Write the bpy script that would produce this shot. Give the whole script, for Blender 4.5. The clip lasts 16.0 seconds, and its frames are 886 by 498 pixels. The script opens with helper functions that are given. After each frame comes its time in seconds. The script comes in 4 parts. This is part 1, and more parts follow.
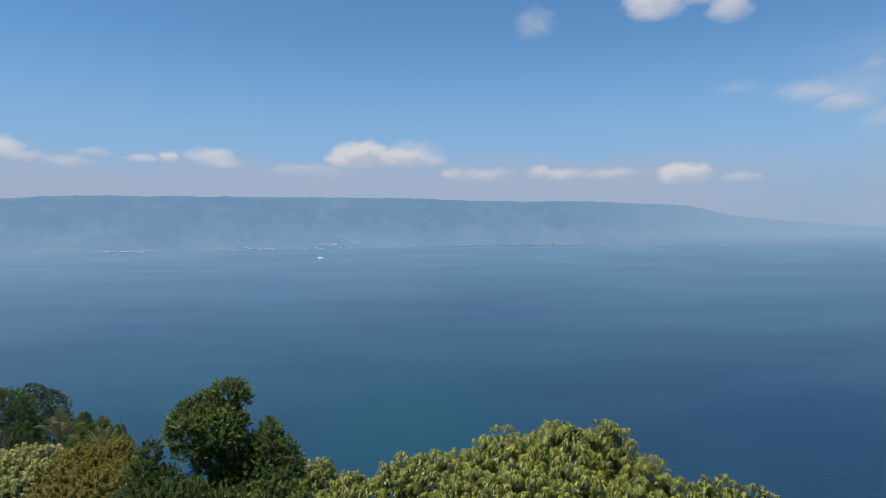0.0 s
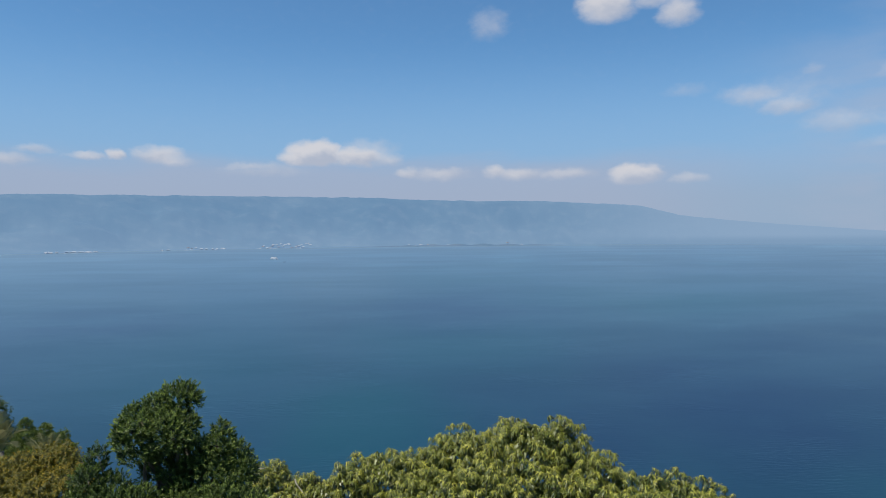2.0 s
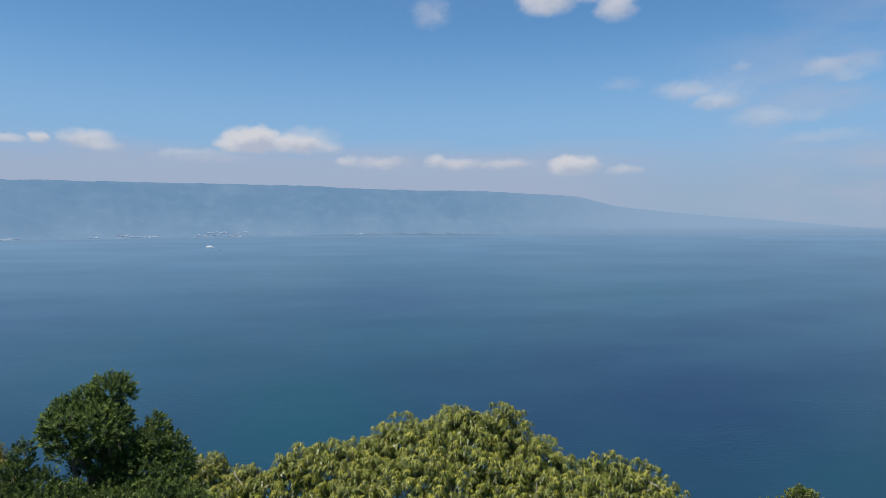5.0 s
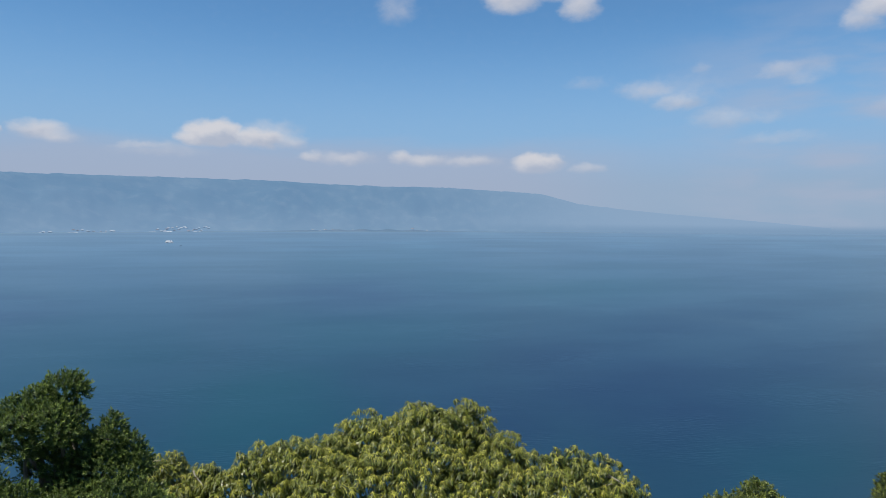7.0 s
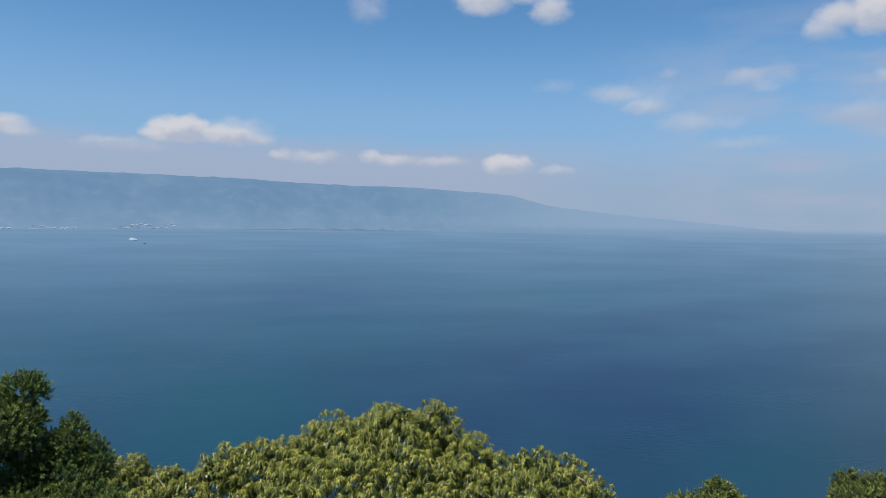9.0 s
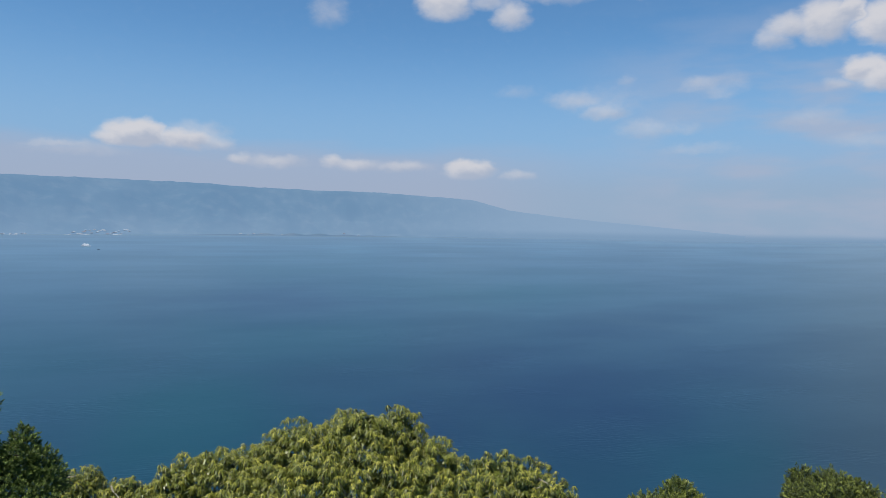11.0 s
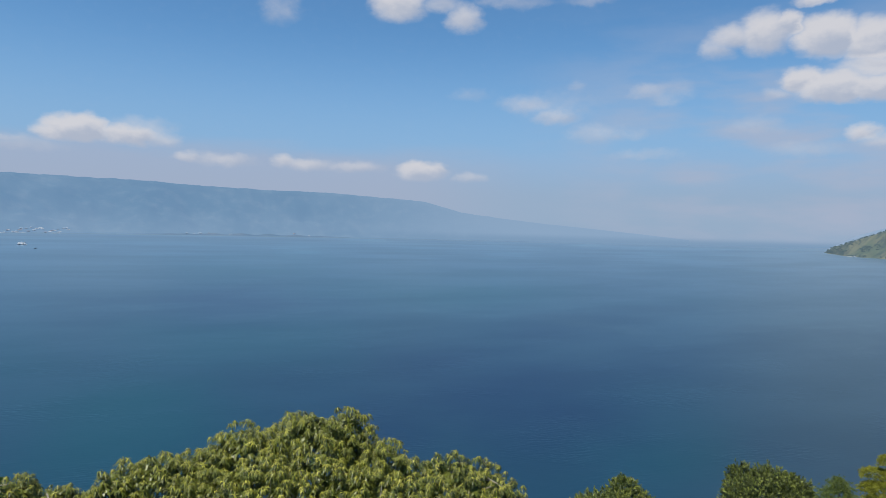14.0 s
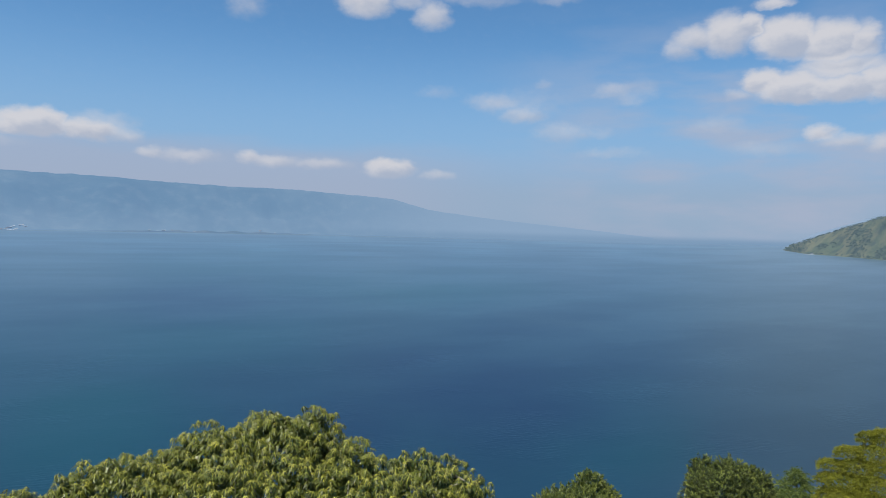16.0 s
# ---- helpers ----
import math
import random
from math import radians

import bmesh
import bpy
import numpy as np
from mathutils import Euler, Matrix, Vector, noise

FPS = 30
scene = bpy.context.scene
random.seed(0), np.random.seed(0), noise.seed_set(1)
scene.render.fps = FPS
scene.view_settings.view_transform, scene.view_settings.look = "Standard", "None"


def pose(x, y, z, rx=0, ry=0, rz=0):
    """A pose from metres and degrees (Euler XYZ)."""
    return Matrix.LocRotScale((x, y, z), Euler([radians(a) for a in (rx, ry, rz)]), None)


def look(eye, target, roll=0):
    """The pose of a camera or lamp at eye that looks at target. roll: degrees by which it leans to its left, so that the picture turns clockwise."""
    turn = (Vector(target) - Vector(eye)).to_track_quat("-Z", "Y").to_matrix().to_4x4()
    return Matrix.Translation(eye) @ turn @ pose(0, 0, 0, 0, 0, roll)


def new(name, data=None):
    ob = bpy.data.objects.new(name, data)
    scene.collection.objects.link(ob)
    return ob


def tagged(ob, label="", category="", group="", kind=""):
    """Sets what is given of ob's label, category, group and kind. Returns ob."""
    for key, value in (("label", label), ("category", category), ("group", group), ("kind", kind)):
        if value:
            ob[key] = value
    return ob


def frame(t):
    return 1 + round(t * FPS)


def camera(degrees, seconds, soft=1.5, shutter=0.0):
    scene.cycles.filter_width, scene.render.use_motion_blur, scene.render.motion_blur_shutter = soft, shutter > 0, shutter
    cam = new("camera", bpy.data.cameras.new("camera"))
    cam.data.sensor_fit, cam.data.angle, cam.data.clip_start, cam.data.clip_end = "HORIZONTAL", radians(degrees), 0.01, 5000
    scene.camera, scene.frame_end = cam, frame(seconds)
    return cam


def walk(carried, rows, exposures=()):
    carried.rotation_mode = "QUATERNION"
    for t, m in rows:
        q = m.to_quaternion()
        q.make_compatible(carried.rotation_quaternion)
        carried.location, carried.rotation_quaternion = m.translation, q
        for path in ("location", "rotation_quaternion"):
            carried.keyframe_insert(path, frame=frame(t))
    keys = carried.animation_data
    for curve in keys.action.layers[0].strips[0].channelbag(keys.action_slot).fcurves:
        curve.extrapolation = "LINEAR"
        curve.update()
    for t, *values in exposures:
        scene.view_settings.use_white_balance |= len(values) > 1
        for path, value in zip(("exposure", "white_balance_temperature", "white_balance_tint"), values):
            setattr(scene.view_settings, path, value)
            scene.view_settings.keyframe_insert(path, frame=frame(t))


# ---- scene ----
cam = camera(66.62, 16.0, soft=0.4)
# seconds, x, y, z, yaw, pitch, roll: a slow hand-held turn to the right on a look-out 60 m over the lake
ROWS = [
    (0.0, 0.0, 0.0, 60.0, 0.0, -0.99, 0.36),
    (0.5, -0.015, 0.017, 59.981, -1.23, -0.86, 0.41),
    (1.0, 0.006, 0.023, 59.977, -2.1, -0.82, 0.44),
    (1.5, -0.001, 0.017, 59.97, -2.83, -0.96, 0.49),
    (2.0, -0.003, 0.019, 59.98, -3.79, -1.06, 0.43),
    (2.5, -0.001, 0.032, 59.982, -4.61, -1.2, 0.2),
    (3.0, -0.022, 0.046, 59.974, -5.44, -1.18, -0.05),
    (3.5, -0.031, 0.048, 59.972, -6.22, -1.41, -0.07),
    (4.0, -0.059, 0.051, 59.957, -7.16, -1.79, 0.08),
    (6.5, -0.084, 0.118, 59.942, -11.02, -2.1, -0.3),
    (7.0, -0.079, 0.127, 59.946, -11.81, -2.28, -0.37),
    (7.5, -0.079, 0.138, 59.953, -12.33, -2.26, -0.52),
    (8.0, -0.068, 0.145, 59.951, -12.87, -2.2, -0.63),
    (8.5, -0.08, 0.144, 59.949, -13.61, -2.29, -0.7),
    (9.0, -0.078, 0.13, 59.961, -14.37, -2.23, -0.99),
    (11.5, -0.099, 0.152, 59.964, -18.22, -1.71, -0.73),
    (12.0, -0.101, 0.149, 59.969, -18.8, -1.69, -0.74),
    (12.5, -0.117, 0.152, 59.964, -19.59, -1.6, -1.04),
    (13.0, -0.098, 0.147, 59.968, -20.26, -1.47, -1.23),
    (13.5, -0.102, 0.146, 59.951, -20.98, -1.56, -1.28),
    (14.0, -0.096, 0.147, 59.953, -21.67, -1.56, -1.41),
    (14.5, -0.099, 0.148, 59.95, -22.44, -1.53, -1.51),
    (15.0, -0.091, 0.163, 59.952, -23.26, -1.66, -1.56),
    (15.5, -0.083, 0.177, 59.948, -23.91, -1.69, -1.38),
    (16.0, -0.07, 0.183, 59.95, -24.4, -1.71, -1.5),
]
walk(cam, [(t, pose(x, y, z, 90 + pitch, roll, yaw)) for t, x, y, z, yaw, pitch, roll in ROWS])

# ---- light: clear tropical noon, sun high behind the left shoulder ----
SUN_AZ, SUN_EL = -122.0, 67.0          # degrees clockwise from +y, degrees up
SKY_STRENGTH, SUN_STRENGTH = 0.085, 5.0
scene.view_settings.exposure = 0.0

sun = new("sun", bpy.data.lights.new("sun", "SUN"))
sun.data.energy, sun.data.angle, sun.data.color = SUN_STRENGTH, radians(0.55), (1.0, 0.95, 0.86)
sa, se = radians(SUN_AZ), radians(SUN_EL)
sun.matrix_world = look((0, 0, 300), (-math.sin(sa) * math.cos(se) * 10, -math.cos(sa) * math.cos(se) * 10, 300 - math.sin(se) * 10))

# azimuth, elevation, half width, half height (degrees), density of each fair-weather cloud
CLOUDS = [
    (-33.04, 6.53, 1.16, 0.79, 0.90),
    (-31.86, 6.04, 1.49, 0.48, 0.65),
    (-29.09, 5.78, 1.67, 0.55, 0.60),
    (-27.29, 6.50, 1.29, 0.40, 0.50),
    (-24.03, 6.18, 1.54, 0.31, 0.70),
    (-22.00, 6.30, 0.62, 0.53, 0.95),
    (-18.98, 6.41, 1.94, 0.80, 0.80),
    (-17.99, 6.12, 1.67, 0.49, 0.50),
    (-11.96, 5.75, 2.38, 0.28, 0.50),
    (-6.82, 6.83, 2.28, 1.21, 1.50),
    (-8.24, 6.44, 1.60, 0.65, 1.00),
    (-3.40, 6.61, 2.49, 0.94, 1.10),
    (-2.30, 7.27, 2.57, 0.90, 0.45),
    (-1.11, 6.51, 1.61, 0.73, 0.60),
    (-10.58, 5.49, 3.67, 0.67, 0.35),
    (0.80, 5.32, 1.07, 0.51, 0.70),
    (3.67, 5.20, 2.56, 0.62, 0.65),
    (8.32, 5.36, 1.15, 0.62, 0.75),
    (10.28, 5.08, 2.27, 0.67, 0.75),
    (14.03, 5.13, 2.50, 0.61, 0.70),
    (19.56, 4.81, 2.02, 0.94, 1.30),
    (20.91, 5.11, 1.16, 0.62, 0.90),
    (23.86, 4.47, 1.60, 0.57, 0.65),
    (7.75, 17.18, 1.68, 1.45, 0.38),
    (17.50, 18.16, 2.40, 1.62, 1.10),
    (23.04, 17.17, 1.68, 1.34, 0.80),
    (21.12, 18.29, 1.80, 0.79, 0.60),
    (28.63, 10.53, 2.39, 0.98, 0.51),
    (30.99, 9.55, 2.03, 0.92, 0.58),
    (30.89, 10.33, 3.52, 1.40, 0.27),
    (34.50, 8.13, 2.79, 0.91, 0.43),
    (37.18, 8.08, 1.21, 0.53, 0.31),
    (38.31, 6.54, 2.71, 0.53, 0.31),
    (38.49, 11.38, 1.72, 0.71, 0.47),
    (39.53, 10.76, 1.34, 0.71, 0.39),
    (40.51, 11.48, 1.31, 0.90, 0.27),
    (32.54, 12.00, 0.85, 0.53, 0.31),
    (23.78, 11.28, 1.64, 0.67, 0.23),
    (43.39, 14.42, 1.32, 1.13, 0.62),
    (42.84, 14.44, 1.11, 0.79, 0.60),
    (44.60, 15.08, 2.06, 1.12, 0.90),
    (46.66, 15.10, 1.92, 1.86, 1.20),
    (48.33, 15.68, 1.11, 1.09, 1.30),
    (50.83, 14.50, 2.27, 1.74, 1.50),
    (53.83, 13.88, 2.15, 1.78, 1.40),
    (55.85, 13.89, 1.04, 1.43, 1.10),
    (54.43, 12.35, 3.37, 0.98, 0.90),
    (49.40, 11.63, 1.59, 1.04, 1.30),
    (51.54, 10.99, 2.64, 1.36, 1.40),
    (54.49, 10.85, 3.00, 1.16, 1.30),
    (57.26, 10.99, 1.79, 1.45, 1.30),
    (47.64, 10.82, 1.30, 0.53, 0.50),
    (58.86, 12.26, 1.72, 1.95, 1.20),
    (53.36, 7.68, 1.23, 0.74, 0.95),
    (55.11, 7.08, 1.94, 0.65, 0.65),
    (57.53, 6.81, 1.32, 0.87, 0.70),
    (46.26, 8.49, 2.43, 0.78, 0.35),
    (49.54, 6.69, 2.53, 0.68, 0.35),
    (49.95, 17.25, 1.38, 0.50, 0.90),
    (27.03, 18.54, 3.31, 0.67, 0.40),
    (33.60, 18.53, 2.12, 0.50, 0.35),
]


class Nodes:
    """Short hand for building node trees."""

    def __init__(self, tree):
        self.tree = tree
        tree.nodes.clear()

    def add(self, kind, inputs=None, **props):
        n = self.tree.nodes.new(kind)
        for k, v in props.items():
            setattr(n, k, v)
        for k, v in (inputs or {}).items():
            if isinstance(v, bpy.types.NodeSocket):
                self.tree.links.new(v, n.inputs[k])
            else:
                n.inputs[k].default_value = v
        return n

    def math(self, op, a, b=0.0, c=0.0, clamp=False):
        return self.add("ShaderNodeMath", {0: a, 1: b, 2: c}, operation=op, use_clamp=clamp).outputs[0]

    def vec(self, op, a, b=(0, 0, 0), c=(0, 0, 0)):
        n = self.add("ShaderNodeVectorMath", {0: a, 1: b, 2: c}, operation=op)
        return n.outputs["Value"] if op in ("LENGTH", "DOT_PRODUCT") else n.outputs[0]

    def mix(self, fac, a, b, blend="MIX"):
        n = self.add("ShaderNodeMix", {"Factor": fac}, data_type="RGBA", blend_type=blend)
        for k, v in ((6, a), (7, b)):
            if isinstance(v, bpy.types.NodeSocket):
                self.tree.links.new(v, n.inputs[k])
            else:
                n.inputs[k].default_value = (*v, 1) if len(v) == 3 else v
        return n.outputs[2]

    def ramp(self, fac, lo, hi, a=0.0, b=1.0):
        return self.add("ShaderNodeMapRange", {"Value": fac, "From Min": lo, "From Max": hi, "To Min": a, "To Max": b}, interpolation_type="SMOOTHSTEP").outputs[0]

    def noise(self, vector, scale, detail=4.0, rough=0.55, out=0):
        ins = {"Scale": scale, "Detail": detail, "Roughness": rough}
        if vector is not None:
            ins["Vector"] = vector
        return self.add("ShaderNodeTexNoise", ins).outputs[out]


world = bpy.data.worlds.new("sky")
scene.world = world
world.use_nodes = True
w = Nodes(world.node_tree)
sky = w.add("ShaderNodeTexSky", sky_type="NISHITA", sun_disc=False, sun_elevation=se, sun_rotation=sa, altitude=900.0, air_density=1.0, dust_density=1.2, ozone_density=2.0)
way = w.vec("NORMALIZE", w.add("ShaderNodeTexCoord").outputs["Generated"])
xyz = w.add("ShaderNodeSeparateXYZ", {0: way})
az = w.math("MULTIPLY", w.math("ARCTAN2", xyz.outputs[0], xyz.outputs[1]), 180 / math.pi)
el = w.math("MULTIPLY", w.math("ARCSINE", xyz.outputs[2]), 180 / math.pi)
flat = w.add("ShaderNodeCombineXYZ", {0: az, 1: el, 2: 0.0}).outputs[0]
stretched = w.vec("MULTIPLY", flat, (0.95, 1.45, 1.0))
wob = w.vec("MULTIPLY", w.vec("SUBTRACT", w.noise(stretched, 0.62, 5.0, 0.55, out=1), (0.5, 0.5, 0.5)), (1.9, 1.0, 0))
bent = w.vec("ADD", flat, wob)
mass, crown_mass = 0.0, 0.0
for ca, ce, cw, ch, dens in CLOUDS:
    # rounded above, cut flatter below
    local = w.vec("MULTIPLY_ADD", bent, (0.80 / cw, 0.80 / ch, 0), (-0.80 * ca / cw, -0.80 * ce / ch, 0))
    round_ = w.vec("MAXIMUM", local, w.vec("MULTIPLY", local, (-1.0, -1.35, 0)))
    lump = w.math("MULTIPLY_ADD", w.vec("DOT_PRODUCT", round_, round_), -dens - 0.08, dens + 0.08)
    mass = w.math("SMOOTH_MAX", mass, lump, 0.15)
    upper = w.vec("ADD", local, (0.10, -0.42, 0))
    crown_mass = w.math("SMOOTH_MAX", crown_mass, w.math("MULTIPLY_ADD", w.vec("DOT_PRODUCT", upper, upper), -dens, dens), 0.15)
fine = w.noise(w.vec("MULTIPLY", flat, (1.0, 1.5, 1.0)), 1.1, 5.0, 0.55)
mass = w.math("MULTIPLY_ADD", w.math("SUBTRACT", fine, 0.5), 0.36, mass)
cover = w.ramp(mass, -0.02, 1.12, 0.0, 0.93)
# lit tops and grey undersides
billow = w.noise(stretched, 0.5, 4.0, 0.5)
lit = w.math("MULTIPLY_ADD", w.math("SUBTRACT", crown_mass, mass), 1.1, w.math("MULTIPLY_ADD", w.math("SUBTRACT", billow, 0.5), 0.9, w.math("MULTIPLY_ADD", w.math("MINIMUM", mass, 0.8), 0.4, 0.42)))
# the bank of haze and flat cloud over the far shore, and thin high veils to the right
haze = w.ramp(el, 17.0, 2.0, 0.0, 0.92)
low = w.ramp(el, 6.5, 2.5, 0.0, 1.0)
broad = w.noise(w.vec("MULTIPLY", flat, (0.10, 0.35, 1.0)), 1.0, 4.0, 0.5)
bank_top = w.math("MULTIPLY_ADD", w.math("SUBTRACT", broad, 0.5), 3.0, el)
bank = w.math("MULTIPLY", w.ramp(bank_top, 7.4, 5.0, 0.0, 0.72), w.ramp(az, 32.0, 16.0, 0.25, 1.0))
veil = w.math("MULTIPLY", w.math("MULTIPLY", w.ramp(broad, 0.38, 0.70), 0.75), w.math("MULTIPLY", w.ramp(az, 24.0, 46.0), w.ramp(el, 20.0, 9.0)))
sky_colour = w.mix(1.0, sky.outputs[0], (0.85, 1.30, 1.53), "MULTIPLY")
SKY_LEVEL = 1.0 / SKY_STRENGTH


def level(r, g, b):
    return (r * SKY_LEVEL, g * SKY_LEVEL, b * SKY_LEVEL)


haze_colour = w.mix(low, level(0.265, 0.42, 0.645), level(0.28, 0.395, 0.56))
shade = w.mix(haze, sky_colour, haze_colour)
shade = w.mix(bank, shade, level(0.375, 0.43, 0.565))
shade = w.mix(veil, shade, level(0.40, 0.45, 0.58))
cloud_colour = w.mix(w.ramp(lit, 0.0, 0.85), level(0.43, 0.475, 0.58), level(0.655, 0.65, 0.685))
shade = w.mix(w.math("MULTIPLY", cover, w.ramp(el, 2.6, 6.0, 0.25, 1.0)), shade, cloud_colour)
# the lake's far end, past the last of the water, lost in haze
shade = w.mix(w.ramp(el, 0.0, -0.55, 0.0, 0.95), shade, level(0.205, 0.325, 0.485))
bg = w.add("ShaderNodeBackground", {"Color": shade, "Strength": SKY_STRENGTH})
w.add("ShaderNodeOutputWorld", {"Surface": bg.outputs[0]})


# ---- materials ----
def material(name):
    m = bpy.data.materials.new(name)
    m.use_nodes = True
    return m, Nodes(m.node_tree)


def finish(n, shader):
    n.add("ShaderNodeOutputMaterial", {"Surface": shader})


def leaf_material(name, dark, mid, light, patch=1.2, gloss=0.42, through_leaf=0.3, specular=0.4):
    """Foliage: each leaf differs, whole twigs differ, and lighter young growth comes in patches."""
    m, n = material(name)
    geo = n.add("ShaderNodeNewGeometry")
    info = n.add("ShaderNodeObjectInfo")
    pos = geo.outputs["Position"]
    each = geo.outputs["Random Per Island"]
    patchy = n.ramp(n.noise(pos, patch, 3.0), 0.35, 0.68)
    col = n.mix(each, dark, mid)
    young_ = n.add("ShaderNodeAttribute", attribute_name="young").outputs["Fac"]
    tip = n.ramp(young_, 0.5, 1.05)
    # values near zero mark inner leaves, coloured dark in place of shade
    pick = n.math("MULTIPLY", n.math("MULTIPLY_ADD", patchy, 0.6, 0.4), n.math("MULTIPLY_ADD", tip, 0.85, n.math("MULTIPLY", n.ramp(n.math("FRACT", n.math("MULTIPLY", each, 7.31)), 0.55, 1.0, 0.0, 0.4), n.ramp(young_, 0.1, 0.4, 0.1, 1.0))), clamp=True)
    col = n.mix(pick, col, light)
    col = n.mix(n.math("MULTIPLY", info.outputs["Random"], 0.35), col, n.mix(0.5, light, mid))
    vein = n.noise(pos, 60.0, 2.0)
    col = n.mix(1.0, col, n.mix(vein, (0.75, 0.75, 0.75), (1.2, 1.2, 1.2)), "MULTIPLY")
    bump = n.add("ShaderNodeBump", {"Height": n.noise(pos, 35.0, 2.0), "Strength": 0.25, "Distance": 0.01}).outputs[0]
    p = n.add("ShaderNodeBsdfPrincipled", {"Base Color": col, "Roughness": gloss, "Specular IOR Level": specular, "Normal": bump})
    tr = n.add("ShaderNodeBsdfTranslucent", {"Color": n.mix(1.0, col, (1.25, 1.3, 0.5), "MULTIPLY")})
    finish(n, n.add("ShaderNodeMixShader", {0: through_leaf, 1: p.outputs[0], 2: tr.outputs[0]}).outputs[0])
    return m


def bark_material(name, dark, light, scale=9.0):
    m, n = material(name)
    pos = n.add("ShaderNodeNewGeometry").outputs["Position"]
    a = n.noise(n.vec("MULTIPLY", pos, (1, 1, 0.25)), scale, 6.0, 0.65)
    blot = n.ramp(n.noise(pos, 1.7, 3.0), 0.4, 0.65)
    col = n.mix(n.ramp(a, 0.3, 0.7), dark, light)
    col = n.mix(n.math("MULTIPLY", blot, 0.35), col, (0.30, 0.30, 0.26))
    bump = n.add("ShaderNodeBump", {"Height": a, "Strength": 0.6, "Distance": 0.02}).outputs[0]
    finish(n, n.add("ShaderNodeBsdfPrincipled", {"Base Color": col, "Roughness": 0.85, "Normal": bump}).outputs[0])
    return m


def paint_material(name, colour, rough=0.6, wear=0.25, scale=0.4, far=0.0):
    """Worn paint or sheet metal; far: share of haze painted over it as emission."""
    m, n = material(name)
    pos = n.add("ShaderNodeNewGeometry").outputs["Position"]
    a = n.ramp(n.noise(pos, scale, 5.0, 0.6), 0.35, 0.7)
    b = n.noise(pos, scale * 12, 3.0)
    col = n.mix(n.math("MULTIPLY", a, wear), colour, [c * 0.55 for c in colour])
    col = n.mix(n.math("MULTIPLY", b, wear * 0.5), col, (0.30, 0.27, 0.23))
    seen = n.add("ShaderNodeBsdfPrincipled", {"Base Color": col, "Roughness": rough}).outputs[0]
    if far:
        air = n.add("ShaderNodeEmission", {"Color": (0.165, 0.260, 0.405, 1), "Strength": 1.0}).outputs[0]
        seen = n.add("ShaderNodeMixShader", {0: far, 1: seen, 2: air}).outputs[0]
    finish(n, seen)
    return m


# patches of the lake: azimuth, dip, half width, half height (degrees), weight
TEAL_WATER = [(-3.5, 15.5, 9, 5.0, 0.85), (4, 9.3, 10, 2.2, 0.7), (22, 5.2, 11, 1.7, 0.75), (6, 3.2, 8, 1.2, 0.5), (40, 17, 6, 5.0, 0.6), (-16, 10.5, 11, 4.0, 0.5)]
NAVY_WATER = [(27, 13.5, 13, 4.5, 0.8), (17, 16, 8, 4.0, 0.65), (5, 6.5, 6, 1.8, 0.6), (-25, 6.2, 8, 1.0, 0.6), (37, 10, 8, 3.0, 0.4), (30, 9.0, 7, 1.2, 0.4)]
# the first pale patch is a cloud's reflection, painted into the water colour
PALE_PATCHES = [(-4, 4.0, 6, 1.2, 0.45), (-24, 4.6, 7, 0.5, 0.4), (36, 7.6, 4.5, 0.5, 0.35), (50, 5, 8, 2.5, 0.3), (-30, 3.0, 9, 1.4, 0.25)]


